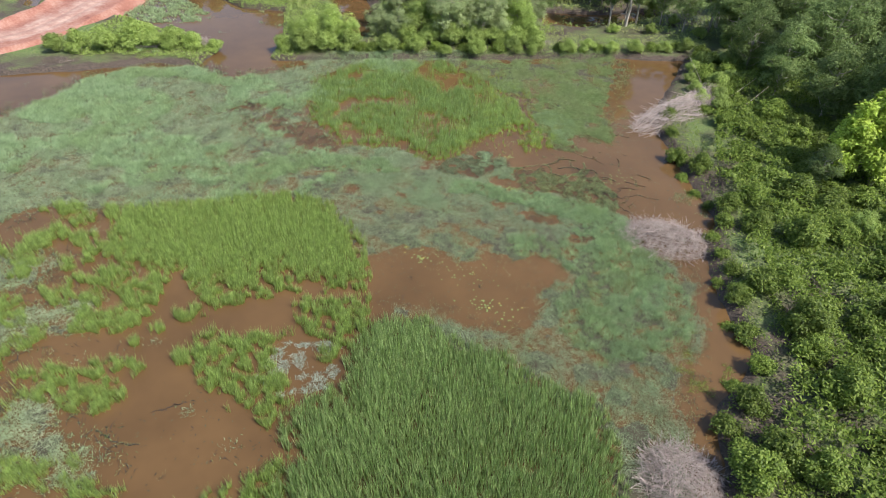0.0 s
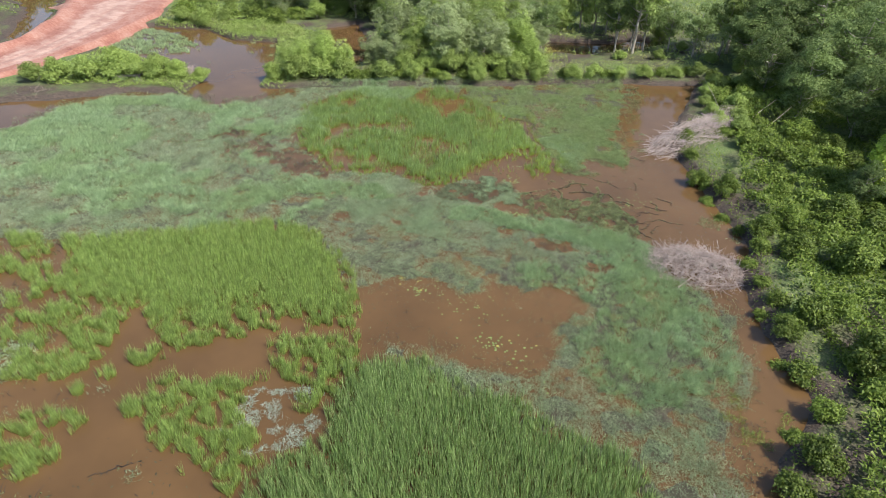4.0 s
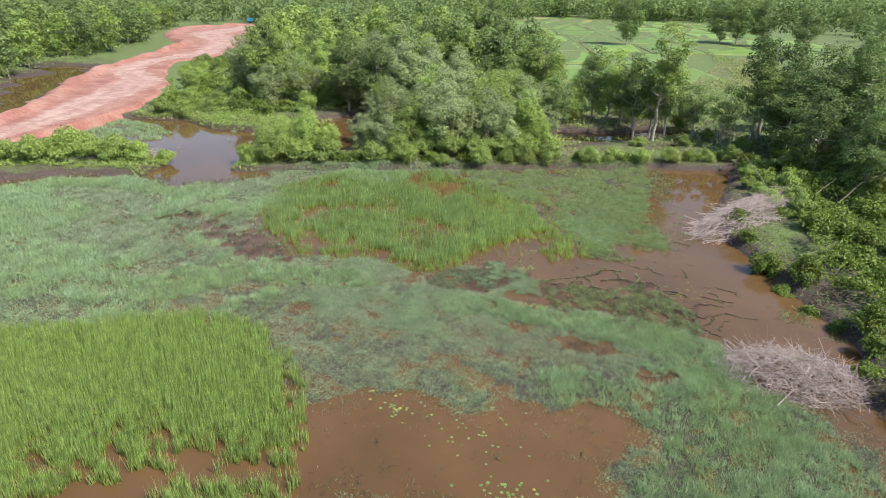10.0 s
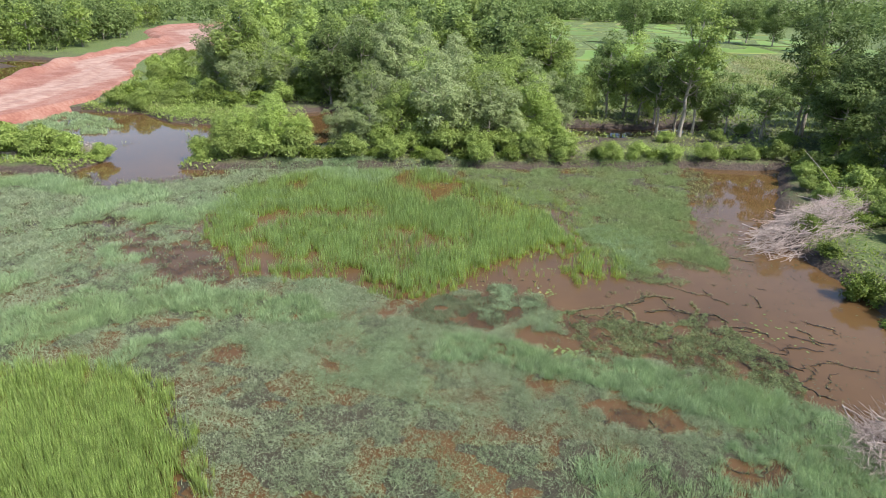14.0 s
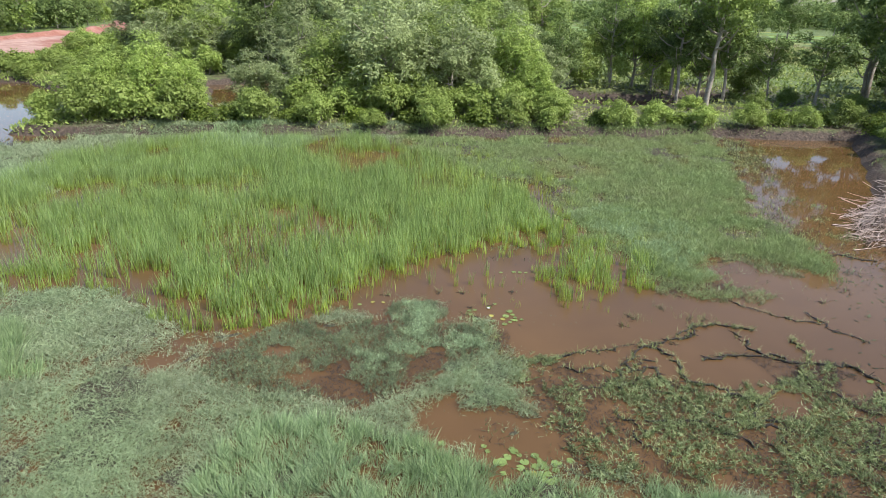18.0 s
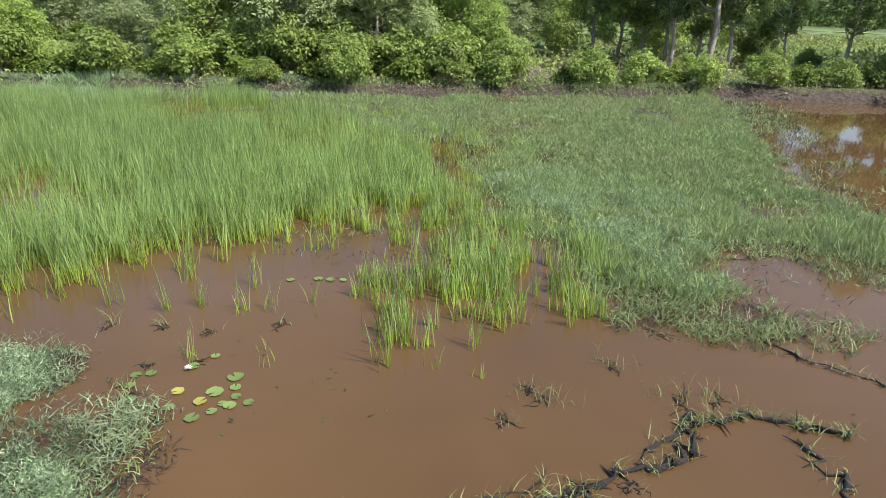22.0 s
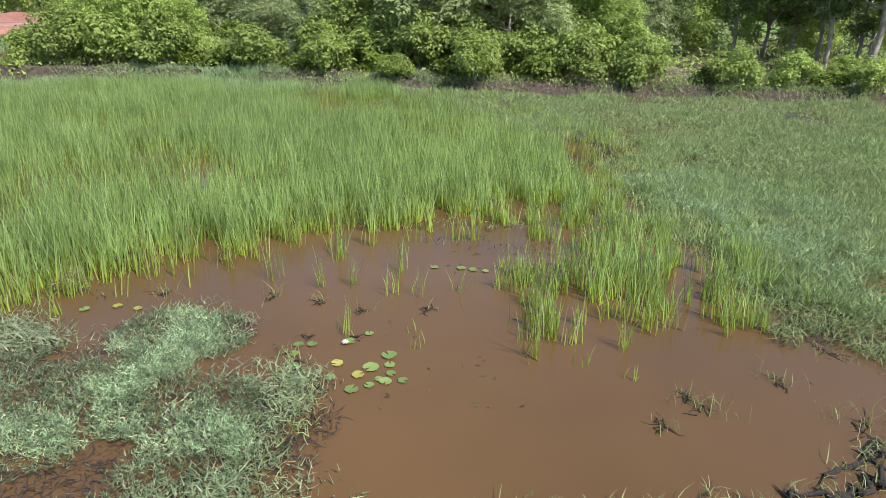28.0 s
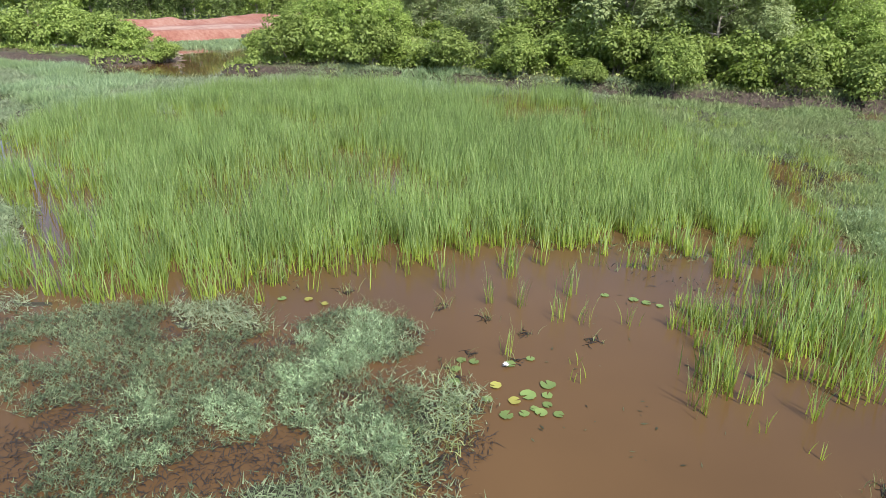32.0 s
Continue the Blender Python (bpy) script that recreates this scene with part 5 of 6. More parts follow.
tagged(new("far_woods", far_woods(15, 330, M_LEAF_DARK, 190, 420, -1.3, 0.9)), "dark green woods round the rice fields", "woods", kind="stuff")
tagged(new("far_woods", far_woods(16, 260, M_LEAF_DARK, 180, 420, -1.3, 0.9)), "green woods round the rice fields", "woods", kind="stuff")
tagged(new("far_woods", far_woods(18, 650, M_LEAF_DARK, 400, 580, -0.3, 0.42)), "line of green trees behind the rice fields", "woods", kind="stuff")
tagged(new("far_woods", far_woods(17, 700, M_LEAF_DARK, 420, 900, -1.2, 1.0)), "distant woods beyond the rice fields", "woods", kind="stuff")
off_stage(SHRUBS + BANK_SHRUBS + HERBS + GREYS + TREES + SLIM + DARKS + BAMBOO + FARS)


# ---- rice fields ----
def paddies():
    rng = np.random.RandomState(16)
    ax, ay = np.array([0.97, 0.24]), np.array([-0.24, 0.97])
    o, ridge = np.array([-30.0, 104.0]), []
    for i in range(7):
        for j in range(10):
            w, d = 19.0, 34.0
            c = o + ax * (i * w - 0.45 * j * 4) + ay * (j * d)
            if j < 2 and i > 2:
                continue
            p = np.array([c, c + ax * (w - 1.3), c + ax * (w - 1.3) + ay * (d - 1.3), c + ay * (d - 1.3)]) + rng.randn(4, 2) * 0.7
            n = 12
            u = np.linspace(0, 1, n)
            gu, gv = np.meshgrid(u, u, indexing="ij")
            q = p[0] * (1 - gu[..., None]) * (1 - gv[..., None]) + p[1] * gu[..., None] * (1 - gv[..., None]) + p[2] * gu[..., None] * gv[..., None] + p[3] * (1 - gu[..., None]) * gv[..., None]
            edge = np.minimum(np.minimum(gu, 1 - gu), np.minimum(gv, 1 - gv)) > 0.01
            z = np.where(edge, 0.95 + 0.06 * fbm(q[..., 0], q[..., 1], 2.0, 5), 0.6)
            a, b = np.meshgrid(np.arange(n - 1), np.arange(n - 1), indexing="ij")
            f = np.stack([a * n + b, (a + 1) * n + b, (a + 1) * n + b + 1, a * n + b + 1], -1).reshape(-1, 4)
            for k in (0, 3):
                e0, e1 = p[k], p[(k + 1) % 4]
                t = np.linspace(-0.04, 1.04, 9)[:, None]
                mid = e0 * (1 - t) + e1 * t
                out = unit((e0 + e1) / 2 - p.mean(0)) * 0.7
                ridge.append(tube(np.concatenate([mid + out, np.full((9, 1), 0.84)], 1) + 0.05 * rng.randn(9, 3), np.full(9, 0.34), 6))
            ripe = j > 6 and rng.rand() < 0.5
            tagged(new("rice_plot", mesh_of("rice_plot", np.concatenate([q, z[..., None]], -1).reshape(-1, 3), [f], M_RICEY if ripe else M_RICE)),
                   "plot of yellowing ripening rice" if ripe else "plot of bright green young rice", "rice field", "rice plots")
    v, f = joined(ridge)
    tagged(new("field_bund", mesh_of("field_bund", v, [f], M_MEADOW)), "weedy earth banks between the rice plots", "field bank", kind="stuff")


paddies()


# ---- dead brush ----
def brush(x, y, rx, ry, h, count, seed, label, drag=(0, 0), long=2.0, turn=0.0):
    rng = np.random.RandomState(seed)
    pieces = []
    for i in range(count):
        a, q = rng.rand() * 6.283, math.sqrt(rng.rand())
        u, v = rx * q * math.cos(a), ry * q * math.sin(a)
        p = np.array([u * math.cos(turn) - v * math.sin(turn), u * math.sin(turn) + v * math.cos(turn), h * (1 - q * q) * rng.rand() ** 0.6])
        way = unit(np.array([rng.randn() + drag[0], rng.randn() + drag[1], 0.3 * rng.randn() + 0.12]))
        l = rng.uniform(0.5, long)
        t = np.linspace(-0.5, 0.5, 5)[:, None]
        line = p + way * l * t + rng.randn(1, 3) * 0.9 * t * t + rng.randn(5, 3) * 0.04
        line[:, 2] = np.maximum(line[:, 2], 0.02)
        pieces.append(tube(line, np.linspace(0.008 + 0.026 * rng.rand() ** 3, 0.005, 5), 3))
    v, f = joined(pieces)
    ob = new("dead_bush", mesh_of("dead_bush", v, [f], M_DEAD))
    ob.location = (x, y, 0.0)
    return tagged(ob, label, "dead bush", "dead bushes")


brush(17.0, 4.0, 3.9, 2.7, 1.3, 1300, 1, "heap of pale dead branches at the water's edge", long=2.4)
brush(18.0, 30.6, 8.2, 3.0, 2.4, 2200, 2, "grey dead bush fallen from the bank into the water", (1.6, 1.9), 3.4, 0.9)
brush(20.6, 37.0, 4.2, 2.0, 2.0, 620, 11, "tangle of grey dead branches under the trees", (1.2, 1.4), 3.0, 0.9)
brush(19.2, -20.1, 2.5, 2.5, 1.3, 1300, 3, "round pale heap of dead twigs beside the reeds")
brush(-60.0, 14.6, 1.5, 0.8, 0.7, 160, 4, "small heap of dead brush on a muddy islet")
brush(-50.5, 22.3, 1.3, 0.7, 0.6, 140, 5, "small heap of dead brush below the shrubs")
brush(-43.0, 59.0, 3.0, 1.0, 0.9, 200, 6, "grey dead brush on the far side of a pool")


# ---- water lilies ----
def pad_mesh(seed, mat):
    """A round floating leaf with a slit, its rim lifted a little."""
    rng = np.random.RandomState(seed)
    n = 18
    a = np.linspace(0.22, 2 * np.pi - 0.22, n)
    r = 1 + 0.05 * rng.randn(n)
    rim = np.stack([r * np.cos(a), r * np.sin(a), 0.03 + 0.07 * rng.rand(n)], 1)
    mid = np.stack([0.55 * np.cos(a), 0.55 * np.sin(a), 0.02 + 0 * a], 1)
    v = np.concatenate([[[0.05, 0, 0.0]], mid, rim])
    tris = [(0, 1 + i, 2 + i) for i in range(n - 1)]
    quads = [(1 + i, 1 + n + i, 2 + n + i, 2 + i) for i in range(n - 1)]
    return smooth(mesh_of("lily_pad", v, [np.array(tris), np.array(quads)], mat))


PADS = [pad_mesh(i, M_PAD) for i in range(4)] + [pad_mesh(9, M_PADY)]


def lily_pad(x, y, r, kind, seed):
    ob = new("lily_pad", PADS[kind])
    ob.matrix_world = Matrix.Translation((x, y, 0.012)) @ Matrix.Rotation(seed * 1.7, 4, "Z") @ Matrix.Diagonal((0.74 * r, 0.74 * r, r, 1))
    return tagged(ob, "yellowing round lily pad floating on brown water" if kind == 4 else "round green lily pad floating on brown water", "lily pad", "lily pads")


for i, (x, y, r, kind) in enumerate([(-0.7, 13.1, 0.085, 0), (-0.56, 13.2, 0.09, 1), (-0.6, 12.9, 0.09, 2), (-0.4, 12.68, 0.11, 3), (-0.2, 13.5, 0.1, 0), (-0.1, 13.8, 0.08, 1), (0.0, 13.0, 0.1, 4),
                                     (0.12, 12.72, 0.09, 2), (0.36, 12.93, 0.1, 4), (0.43, 13.48, 0.13, 3), (0.4, 13.14, 0.13, 0), (0.68, 13.15, 0.08, 1), (0.48, 12.65, 0.11, 1), (0.6, 12.82, 0.08, 2),
                                     (0.72, 12.98, 0.1, 3), (0.88, 13.1, 0.08, 0), (0.56, 13.3, 0.09, 2), (0.62, 12.98, 0.07, 1), (-0.1, 16.4, 0.1, 0), (0.1, 16.45, 0.1, 1), (-0.5, 16.2, 0.09, 2), (0.3, 16.5, 0.08, 3),
                                     (-3.6, 12.6, 0.09, 4), (-3.3, 12.7, 0.08, 4), (-3.9, 12.3, 0.09, 0)]):
    lily_pad(x, y, r, kind, i)
rng = random.Random(91)
for cx, cy, sx, sy, count, r in ((-1.8, -5.6, 1.2, 0.8, 16, 0.09), (1.0, -7.2, 1.2, 1.0, 18, 0.09), (4.0, -9.5, 0.7, 0.5, 26, 0.1), (5.6, -10, 0.7, 0.7, 20, 0.1), (2.4, -5.2, 1.4, 1.2, 16, 0.09), (11.5, 12.4, 1.2, 1.0, 40, 0.09), (0.8, 7.0, 1.2, 0.25, 18, 0.09), (7.5, -12.5, 1.2, 0.6, 12, 0.1), (-4.6, -4.4, 0.8, 0.5, 44, 0.1), (2.3, 7.1, 0.55, 0.22, 34, 0.1), (-0.9, 6.95, 0.25, 0.15, 9, 0.1), (-2.3, -6.0, 0.4, 0.25, 16, 0.1)):
    for i in range(count):
        lily_pad(rng.gauss(cx, sx), rng.gauss(cy, sy), r * rng.uniform(0.7, 1.25), rng.choice((0, 1, 2, 3, 0, 1, 2, 4)), i)


def lily_flower(x, y):
    rng = np.random.RandomState(5)
    a = np.arange(16) * 2.4
    tilt = np.where(np.arange(16) < 8, 0.5, 1.1)
    way = np.stack([np.cos(a), np.sin(a), tilt], 1)
    v, f = leaf_quads(np.zeros((16, 3)), way, np.array([[0, 0, 1.0]]) - 0.5 * way, np.full(16, 0.06), np.full(16, 0.025))
    ob = new("lily_flower", mesh_of("lily_flower", v, [f], M_FLOWER))
    ob.location = (x, y, 0.02)
    tagged(ob, "small white water lily flower between the pads", "flower")


lily_flower(-0.2, 13.42)


# ---- sunken stems and floating clumps ----
def stem(points, radius, seed, leaves, label):
    """A dark rotten stem lying in the water, with shoots standing on it."""
    rng = np.random.RandomState(seed)
    p = np.array([(x, y, 0.0) for x, y in points])
    seg = np.r_[0, np.cumsum(np.linalg.norm(np.diff(p, axis=0), axis=1))]
    s = np.linspace(0, seg[-1], max(8, int(seg[-1] * 9)))
    line = np.stack([np.interp(s, seg, p[:, k]) for k in range(3)], 1)
    for _ in range(3):
        line[1:-1] = (line[:-2] + 2 * line[1:-1] + line[2:]) / 4
    line[:, :2] += 0.06 * rng.randn(len(s), 2)
    line[:, 2] = 0.015 + 0.05 * (vnoise(line[:, 0], line[:, 1], 0.5, seed) - 0.35)
    root = tagged(new("sunken_stem"), label, "water plant", "sunken stems")
    v, f = tube(line, radius * (0.2 + 0.6 * rng.rand(len(s))), 5)
    part("stem", mesh_of("stem", v, [f], M_STEM), root)
    fuzz = []
    for k in range(int(len(s) * 1.6)):
        b = line[rng.randint(len(s))]
        way = unit(np.array([rng.randn(), rng.randn(), 0.1 * rng.randn()]))
        t = np.linspace(0, 1, 3)[:, None]
        fuzz.append(tube(b + way * rng.uniform(0.05, 0.22) * t, [radius * 0.3, radius * 0.2, 0.003], 3))
    v, f = joined(fuzz)
    tagged(part("root_fringe", mesh_of("root_fringe", v, [f], M_STEM), root), kind="stuff")
    if leaves:
        k = int(len(s) * leaves * 1.6)
        b = line[rng.randint(len(s), size=k)] + rng.randn(k, 3) * np.array([0.05, 0.05, 0.0])
        part("shoot_tuft", blades("shoot_tuft", M_SHOOT, b[:, 0], b[:, 1], b[:, 2], 0.05 + 0.13 * rng.rand(k), np.full(k, 0.011), 1.1, rng, 2), root, "pale green shoots")["kind"] = "stuff"
    return root


DARK = "black rotten stem lying in water with green shoots"
for i, (pts, r, leaves) in enumerate([
        ([(1.4, 10.9), (2.1, 11.3), (2.9, 12.0), (3.6, 12.4)], 0.04, 5), ([(3.7, 10.4), (3.9, 11.8), (4.4, 12.9), (5.5, 13.7), (5.6, 14.6)], 0.055, 4), ([(5.5, 14.4), (6.1, 14.8), (7.2, 14.8)], 0.05, 9),
        ([(4.4, 12.8), (5.0, 12.5), (5.3, 11.5), (6.4, 11.2), (6.9, 11.1)], 0.055, 6), ([(5.8, 12.6), (6.6, 13.2), (7.5, 13.3), (8.2, 13.3), (9.3, 13.6), (9.9, 13.0)], 0.055, 3), ([(6.7, 14.5), (7.0, 13.6), (7.9, 13.3)], 0.055, 3),
        ([(8.1, 14.7), (8.5, 13.6), (7.7, 12.2), (6.8, 10.9), (6.7, 10.0)], 0.06, 9), ([(3.9, 11.3), (4.6, 11.8), (4.9, 10.9)], 0.06, 2), ([(6.3, 11.1), (7.0, 11.2), (6.6, 10.1), (7.4, 10.2)], 0.06, 3), ([(5.6, 14.5), (5.3, 14.0), (5.1, 13.9)], 0.05, 2),
        ([(8.0, 13.2), (8.4, 12.2), (9.4, 11.4), (10.4, 11.2)], 0.04, 5), ([(6.2, 19.9), (6.8, 20.1), (7.6, 20.8), (8.6, 21.4)], 0.03, 3),
        ([(6.4, 16.9), (7.2, 16.3), (8.4, 15.9), (9.2, 16.0)], 0.03, 3), ([(9.6, 10.5), (10.6, 9.8), (11.8, 9.8), (12.8, 9.2)], 0.045, 1), ([(10.2, 9.0), (11.2, 8.2), (12.4, 8.0), (13.6, 7.2)], 0.045, 1),
        ([(11.4, 9.9), (12.0, 9.0), (12.6, 7.8)], 0.04, 0), ([(3.0, 10.2), (4.0, 10.8), (5.0, 10.6), (6.2, 10.0), (7.2, 10.4)], 0.04, 4), ([(4.5, 9.4), (5.5, 9.8), (6.8, 9.2)], 0.04, 4),
        ([(4.2, 13.0), (4.0, 12.7), (3.7, 12.5)], 0.012, 3), ([(4.3, 2.6), (5.0, 2.0), (5.8, 2.4), (6.6, 2.2)], 0.05, 1), ([(6.2, 3.0), (7.0, 2.2), (8.4, 2.0)], 0.05, 1),
        ([(-13.2, -26.6), (-12.4, -25.9), (-11.6, -25.2)], 0.04, 0), ([(-15.5, -28.8), (-14.0, -29.2), (-12.4, -28.9)], 0.06, 4), ([(10.0, 22.0), (11.0, 22.4), (12.2, 22.2)], 0.04, 1), ([(-0.5, 12.6), (0.0, 12.3), (0.3, 11.8)], 0.014, 6), ([(-0.2, 12.5), (0.3, 12.2), (0.6, 11.6)], 0.012, 6), ([(0.1, 11.6), (0.5, 11.2), (0.9, 11.0)], 0.016, 6), ([(0.0, 11.3), (0.5, 10.9), (1.2, 10.9), (1.6, 10.8)], 0.014, 4), ([(-0.9, 12.9), (-0.5, 12.8), (-0.1, 12.7)], 0.014, 4)]):
    stem(pts, r, 100 + i, leaves, DARK)


def weed_clump(x, y, size, seed, green):
    rng = np.random.RandomState(seed)
    root = tagged(new("weed_clump"), "small floating weed clump with dark roots and thin shoots", "water plant", "weed clumps")
    rootlets = []
    main = unit(np.array([rng.randn(), rng.randn(), 0.0]))
    for k in range(11):
        way = unit(main * rng.choice([-1, 1]) * 1.2 + np.array([rng.randn(), rng.randn(), 0.0]) * 0.6 + np.array([0, 0, 0.03]))
        t = np.linspace(0, 1, 5)[:, None]
        line = main * rng.uniform(-0.4, 0.4) * size + way * size * rng.uniform(0.15, 0.7) * t + np.cumsum(0.03 * rng.randn(5, 3), 0) * np.array([1, 1, 0.1])
        rootlets.append(tube(line + np.array([0, 0, 0.004]), [0.008, 0.007, 0.006, 0.004, 0.002], 3))
    v, f = joined(rootlets)
    tagged(part("root_tangle", mesh_of("root_tangle", v, [f], M_STEM), root), kind="stuff")
    k = green
    px, py = rng.randn(k) * size * 0.5, rng.randn(k) * size * 0.35
    part("shoot_tuft", blades("shoot_tuft", M_SHOOT, px, py, np.zeros(k), 0.08 + 0.2 * rng.rand(k), np.full(k, 0.007), 0.7, rng, 3), root)["kind"] = "stuff"
    root.location = (x, y, 0.0)


for i, (x, y, size, green) in enumerate([(0.2, 14.8, 0.2, 6), (4.7, 15.3, 0.28, 26), (4.0, 14.35, 0.3, 34), (3.65, 13.8, 0.16, 14), (3.8, 14.45, 0.2, 16), (-0.2, 13.6, 0.14, 4), (5.5, 14.9, 0.45, 40),
                                         (0.15, 12.5, 0.16, 3), (-0.75, 13.3, 0.12, 3), (5.0, 13.2, 0.14, 6), (5.9, 15.0, 0.3, 26), (6.2, 16.8, 0.35, 30), (5.2, 16.4, 0.4, 40), (0.5, 11.6, 0.3, 6), (0.2, 11.9, 0.25, 4),
                                         (-0.6, 14.3, 0.2, 10), (-1.3, 14.2, 0.2, 14), (-2.0, 14.0, 0.2, 16), (-3.4, 13.2, 0.25, 20), (9.5, 17.6, 0.3, 14), (11, 15.5, 0.4, 14), (12, 18, 0.4, 10), (13.2, 14.2, 0.4, 12),
                                         (-7.6, -28.3, 0.4, 10), (-9.6, -30.2, 0.4, 12), (-6.5, -26.8, 0.3, 8), (3.2, -7.8, 0.3, 6), (6.8, -6.2, 0.35, 4), (-2.4, -8.6, 0.3, 6)]):
    weed_clump(x, y, size, 200 + i, green)


def reed_tuft(x, y, count, seed, tall):
    rng = np.random.RandomState(seed)
    ob = new("reed_tuft", blades("reed_tuft", M_REED, 0.06 * rng.randn(count), 0.06 * rng.randn(count), np.full(count, -0.03), tall * (0.5 + 0.5 * rng.rand(count)), np.full(count, 0.012), 0.25, rng, 3))
    ob.location = (x, y, 0)
    tagged(ob, "thin tuft of yellow-green reeds standing in open water", "reeds", "reed tufts")


for i, (x, y, count, tall) in enumerate([(-0.35, 13.62, 9, 0.6), (1.95, 14.35, 16, 0.7), (1.75, 14.75, 12, 0.6), (0.6, 13.85, 4, 0.35), (0.35, 14.2, 4, 0.3), (2.6, 14.5, 4, 0.35), (3.2, 14.5, 4, 0.3), (-0.5, 15.0, 10, 0.7), (-0.2, 15.2, 8, 0.7),
                                         (-1.2, 14.9, 14, 0.8), (-1.6, 14.6, 12, 0.8), (-2.4, 14.5, 14, 0.9), (0.3, 15.6, 8, 0.5), (-0.9, 15.8, 14, 0.8), (-2.0, 15.6, 16, 0.9), (4.3, 16.8, 12, 0.5), (2.9, 15.2, 14, 0.7), (2.3, 15.0, 12, 0.7)]):
    reed_tuft(x, y, count, 300 + i, tall)


# ---- small things by the track and the bank ----
def pale_slab(x, y, turn):
    """A worn plank of pale timber lying on the islet."""
    bm = bmesh.new()
    bmesh.ops.create_cube(bm, size=1.0, matrix=Matrix.Diagonal((3.2, 0.55, 0.3, 1)))
    bmesh.ops.bevel(bm, geom=bm.edges[:], offset=0.05, segments=2, affect="EDGES")
    for v in bm.verts:
        v.co.z += 0.06 * noise.noise(v.co * 1.7)
        v.co.y += 0.08 * noise.noise(v.co * 1.1 + Vector((3, 1, 0)))
    me = bpy.data.meshes.new("timber_beam")
    bm.to_mesh(me)
    bm.free()
    me.materials.append(M_DEAD)
    ob = new("timber_beam", me)
    ob.matrix_world = pose(x, y, float(ground_height(np.array([x]), np.array([y]))[0]) + 0.16, 0, 2, turn)
    tagged(ob, "pale weathered timber beam lying on an earth islet", "beam")


pale_slab(-53.3, 22.1, 32)


def box_part(name, size, at, mat, parent, bevel=0.05):
    bm = bmesh.new()
    bmesh.ops.create_cube(bm, size=1.0, matrix=Matrix.Translation(at) @ Matrix.Diagonal((*size, 1)))
    bmesh.ops.bevel(bm, geom=bm.edges[:], offset=bevel, segments=2, affect="EDGES")
    me = bpy.data.meshes.new(name)
    bm.to_mesh(me)
    bm.free()
    me.materials.append(mat)
    return part(name, me, parent)


def plain(name, colour, rough=0.5):
    m, nodes, links, bsdf = material(name)
    n = surface_noise(nodes, links, 3.0)
    r = ramp(nodes, [(0.3, tuple(0.8 * c for c in colour)), (0.7, colour)])
    links.new(n.outputs[0], r.inputs[0])
    links.new(r.outputs[0], bsdf.inputs["Base Color"])
    bsdf.inputs["Roughness"].default_value = rough
    return m


def truck(x, y, turn):
    root = tagged(new("truck"), "small blue and white truck parked at the end of the track", "truck")
    blue, white, black = plain("truck_blue", (0.1, 0.42, 0.6)), plain("truck_white", (0.75, 0.78, 0.78)), plain("tyre_black", (0.02, 0.02, 0.02), 0.8)
    box_part("cab", (1.6, 1.9, 1.5), (2.0, 0, 1.35), white, root, 0.18)
    box_part("cargo_box", (3.6, 2.0, 1.5), (-0.8, 0, 1.55), blue, root, 0.06)
    box_part("chassis", (5.4, 1.2, 0.25), (0, 0, 0.65), black, root, 0.04)
    box_part("windscreen", (0.05, 1.5, 0.6), (2.8, 0, 1.65), black, root, 0.02)
    t = np.linspace(-0.14, 0.14, 3)
    for wx in (1.9, -1.4):
        for wy in (0.85, -0.85):
            v, f = tube(np.stack([0 * t + wx, wy + t, 0 * t + 0.42], 1), [0.38, 0.42, 0.38], 14)
            caps = np.array([np.arange(14), np.arange(28, 42)[::-1]])
            part("wheel", mesh_of("wheel", v, [f, caps], black), root)
    root.matrix_world = pose(x, y, 1.2, 0, 0, turn)


truck(-178, 236, 20)


def long_pole(points, radius, label):
    t = np.linspace(0, 1, 14)
    p = np.array(points, float)
    line = np.stack([np.interp(t, np.linspace(0, 1, len(p)), p[:, k]) for k in range(3)], 1)
    for _ in range(6):
        line[1:-1] = (line[:-2] + 2 * line[1:-1] + line[2:]) / 4
    v, f = tube(line, np.linspace(radius, radius * 0.4, 14), 5)
    tagged(new("dead_branch", smooth(mesh_of("dead_branch", v, [f], M_DEAD))), label, "branch", "dead branches")


for pts in ([(20.2, 35.5, 0.4), (18.9, 37.2, 2.4), (17.2, 39.5, 4.0)], [(20.5, 31, 0.5), (23, 34.5, 1.8), (25.6, 38.5, 2.8)], [(16, 25.5, 0.3), (18.5, 28.5, 0.9), (21.5, 33, 1.1)],
            [(22, 30, 0.5), (24.5, 32, 2.0), (26.5, 34, 3.8)], [(14.2, 26.6, 0.2), (16.6, 30, 0.9), (19.5, 33.6, 1.3)], [(13.4, 24.6, 0.1), (15, 26.5, 1.2), (16.3, 28.4, 1.5)]):
    long_pole(pts, 0.035, "long bare pale branch leaning over the dead brush")
brush(-47.0, 26.8, 1.2, 0.9, 1.6, 260, 7, "grey leafless bush among the green shrubs")
brush(-7.5, 42.2, 1.6, 1.0, 1.2, 220, 8, "dry grey brush on the earth bank")
brush(-2.0, 45.2, 1.4, 0.9, 1.3, 200, 9, "dry grey brush between shrubs on the bank")
brush(-24.8, 35.5, 1.4, 0.8, 0.8, 160, 10, "dry brush beside the narrow inlet")


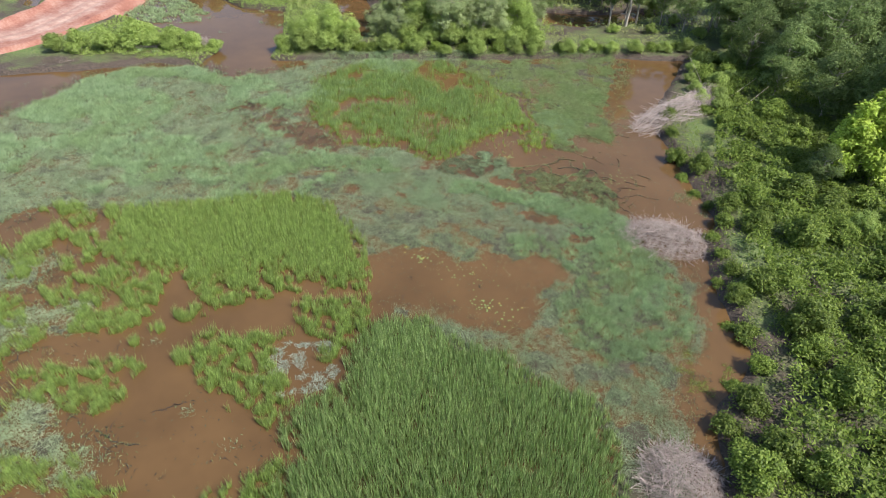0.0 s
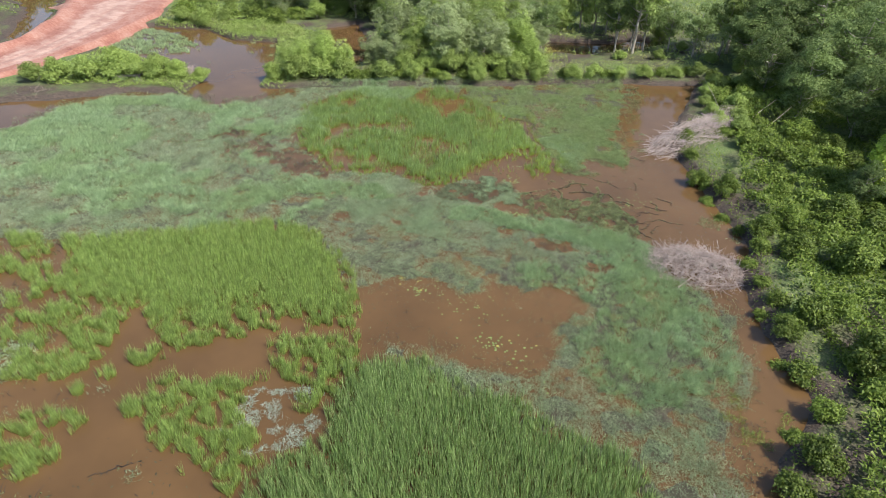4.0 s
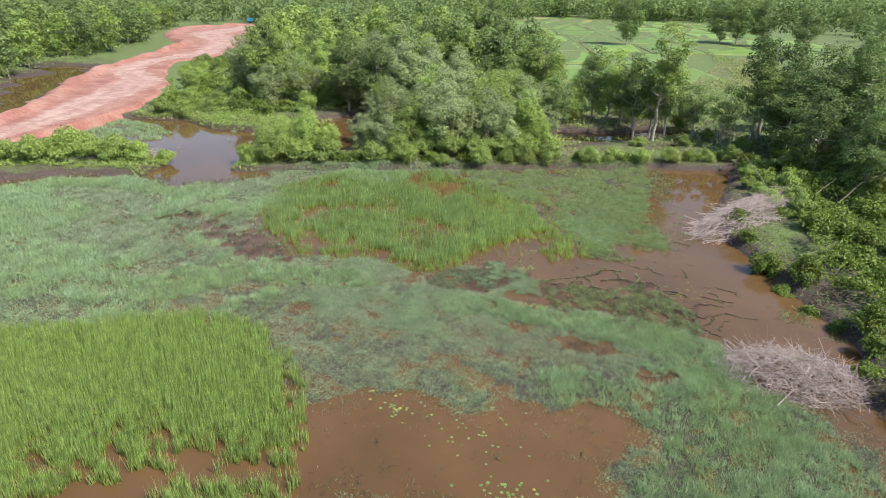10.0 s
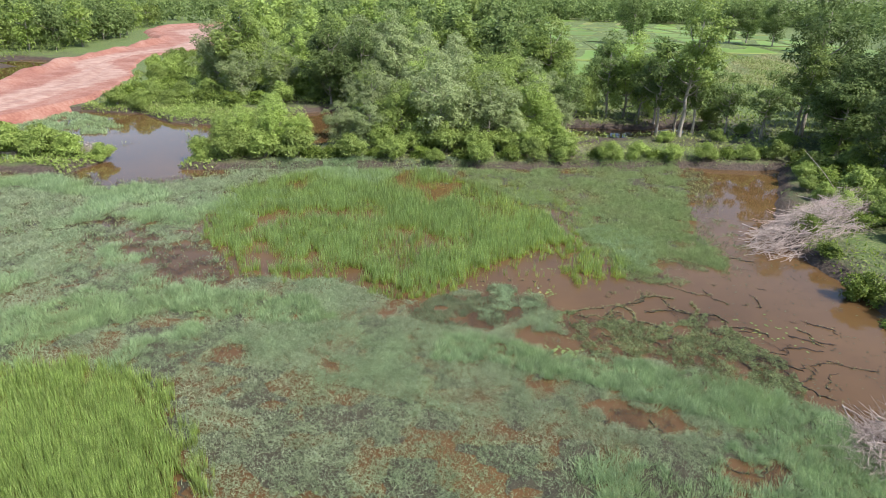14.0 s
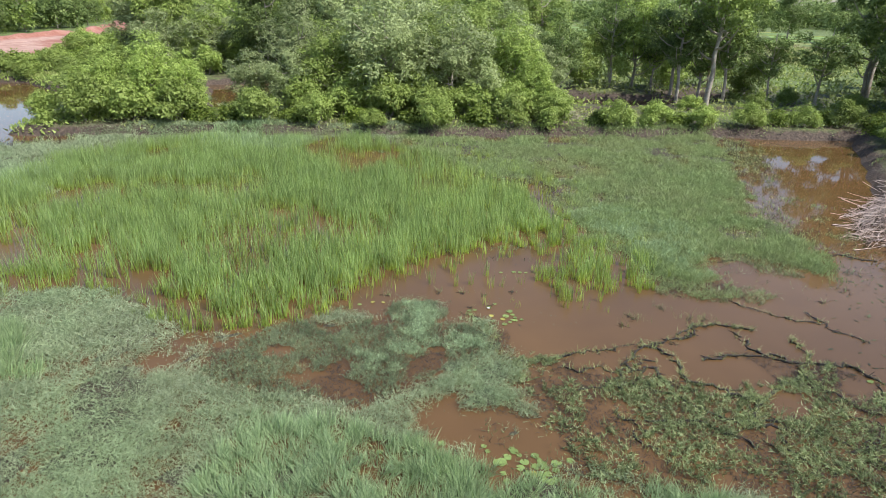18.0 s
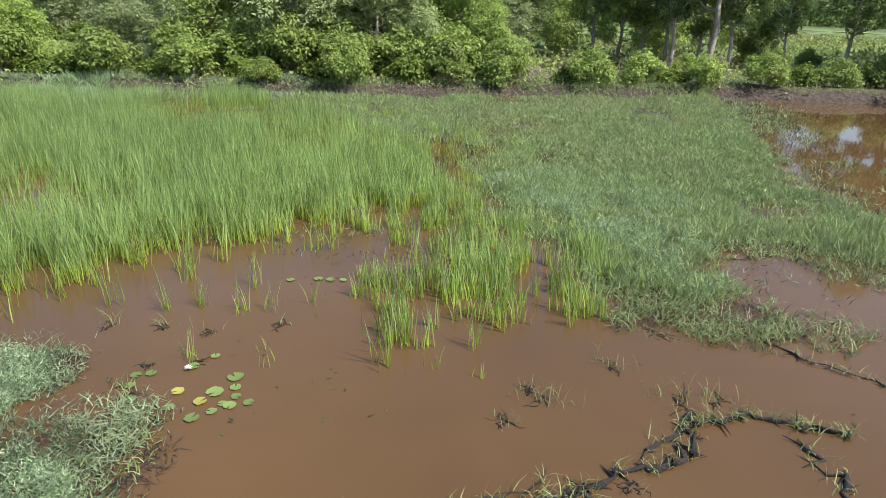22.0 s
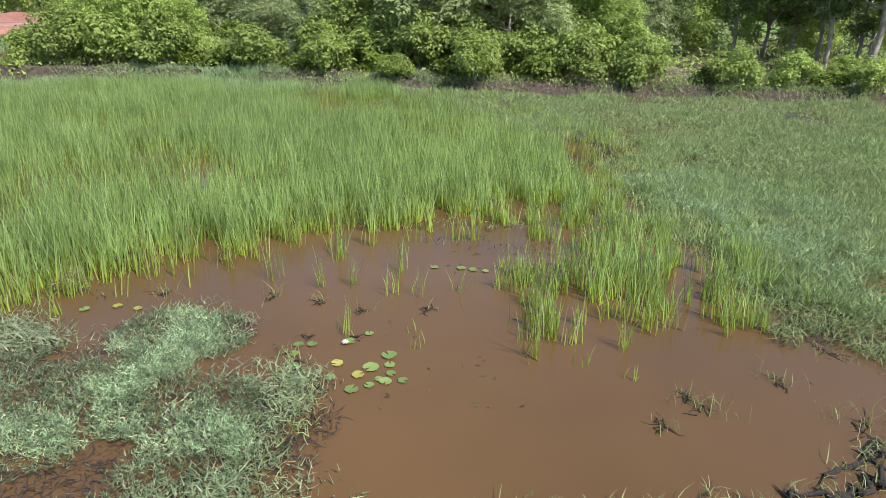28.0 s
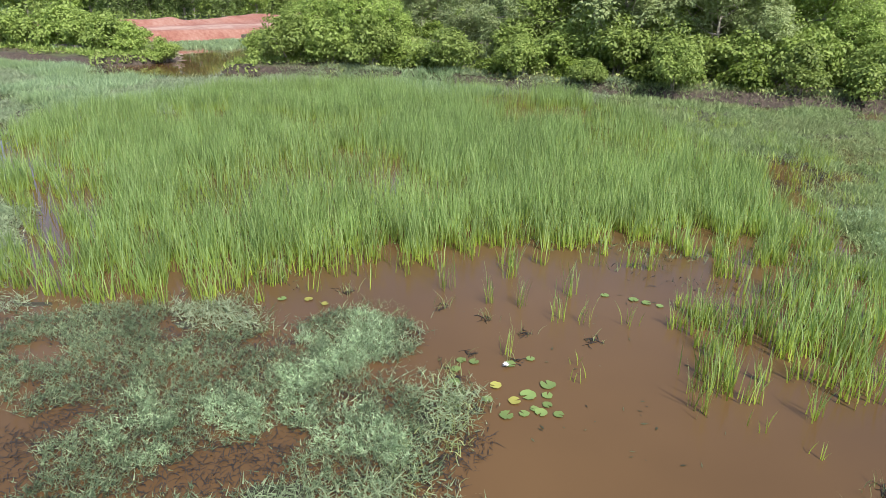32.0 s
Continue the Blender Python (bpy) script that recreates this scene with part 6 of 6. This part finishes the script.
def earth_heap(x, y, r, h, seed):
    """A loose heap of red-brown soil with a lumpy surface."""
    n = 15
    u = np.linspace(-1, 1, n)
    gx, gy = np.meshgrid(u, u, indexing="ij")
    q = np.clip(1 - np.hypot(gx, gy), 0, 1)
    z = h * q ** 0.8 * (0.55 + 0.9 * fbm(gx * 3 + seed * 7, gy * 3, 1.2, 2)) - 0.2
    i, j = np.meshgrid(np.arange(n - 1), np.arange(n - 1), indexing="ij")
    f = np.stack([i * n + j, (i + 1) * n + j, (i + 1) * n + j + 1, i * n + j + 1], -1).reshape(-1, 4)
    ob = new("earth_heap", smooth(mesh_of("earth_heap", np.stack([gx * r, gy * r * 0.8, z], -1).reshape(-1, 3), [f], M_HEAP)))
    ob.matrix_world = pose(x, y, 0.75, 0, 0, seed * 40)
    tagged(ob, "loose heap of red-brown earth beside the track", "earth heap", "earth heaps")


for i, (x, y, r, h) in enumerate([(-81, 37, 2.2, 0.7), (-84, 43, 2.6, 0.9), (-89, 49, 3.0, 0.9), (-95, 58, 3.0, 1.0), (-100, 65, 3.2, 0.9), (-106, 75, 3.4, 1.0), (-112, 85, 3.4, 1.0), (-117, 97, 3.6, 1.0),
                                  (-124, 114, 4.0, 1.1), (-131, 130, 4.4, 1.1), (-128, 152, 4.0, 0.9), (-90, 60, 2.4, 0.5)]):
    earth_heap(x, y, r, h, i)


# ---- drifting bits and sunken weed ----
def flecks(poly, count, seed, size, mat, label, cut=0.4):
    rng = np.random.RandomState(seed)
    x0, y0, x1, y1 = box_of(poly, 0)
    x, y = x0 + rng.rand(count) * (x1 - x0), y0 + rng.rand(count) * (y1 - y0)
    k = inside(poly, x, y) & (fbm(x, y, 1.5, seed) > cut)
    x, y = x[k], y[k]
    n = len(x)
    a = rng.rand(n) * 6.283
    way = np.stack([np.cos(a), np.sin(a), 0 * a], 1)
    l = size * (0.4 + rng.rand(n))
    v, f = leaf_quads(np.stack([x, y, np.full(n, 0.006)], 1), way, np.array([[0, 0, 1.0]]) + 0 * way, l, l * (0.15 + 0.3 * rng.rand(n)))
    v[:, 2] = 0.006 + 0.01 * np.abs(v[:, 2])
    tagged(new("drifting_weed", mesh_of("drifting_weed", v, [f], mat)), label, "water weed", kind="stuff")


flecks(POOL_NEAR, 900, 81, 0.16, M_SUNK, "dark bits of weed drifting in the pool", 0.45)
flecks(POOL_VIOLET, 1500, 82, 0.25, M_SUNK, "dark weed under the surface of a shallow pool", 0.4)
flecks([(9, 8), (13, 6.5), (16, 3), (20, 5), (20, 12), (17, 19), (14, 26), (11, 24), (10, 18), (9, 14)], 1100, 83, 0.2, M_SUNK, "dark weed drifting in the open channel", 0.44)
flecks([(-3, 14), (0, 11.5), (3, 12.5), (8, 15), (6, 20), (3, 15.5), (0, 17)], 260, 84, 0.07, M_SUNK, "small dark bits drifting near the lily pads", 0.45)
flecks(CLEAR_LEFT[0], 300, 85, 0.2, M_SUNK, "dark bits of weed drifting in the shallows", 0.45)
rng = np.random.RandomState(77)
for i in range(16):
    x, y = 3.2 + 7.5 * rng.rand(), 8.6 + 3.4 * rng.rand()
    a = rng.rand() * 6.283
    pts = [(x, y), (x + 0.5 * math.cos(a), y + 0.5 * math.sin(a)), (x + 0.9 * math.cos(a + 0.7), y + 0.9 * math.sin(a + 0.7)), (x + 1.2 * math.cos(a + 0.4), y + 1.2 * math.sin(a + 0.4))]
    stem(pts, 0.028, 400 + i, 5, DARK)
for i in range(20):
    x, y = 8.6 + 5.4 * rng.rand(), 7.6 + 8.4 * rng.rand()
    a = rng.rand() * 6.283
    pts = [(x, y)]
    for k in range(4):
        a += 0.7 * rng.randn()
        pts.append((pts[-1][0] + 0.55 * math.cos(a), pts[-1][1] + 0.45 * math.sin(a)))
    stem(pts, 0.03, 430 + i, i % 3, "long dark stem sunken in the brown channel")
for i in range(9):
    a = rng.rand() * 6.283
    x, y = 4.6 + 5.6 * rng.rand(), 1.0 + 2.2 * rng.rand()
    stem([(x, y), (x + 0.5 * math.cos(a), y + 0.4 * math.sin(a)), (x + 0.9 * math.cos(a + 0.6), y + 0.8 * math.sin(a + 0.6))], 0.03, 460 + i, 3, DARK)
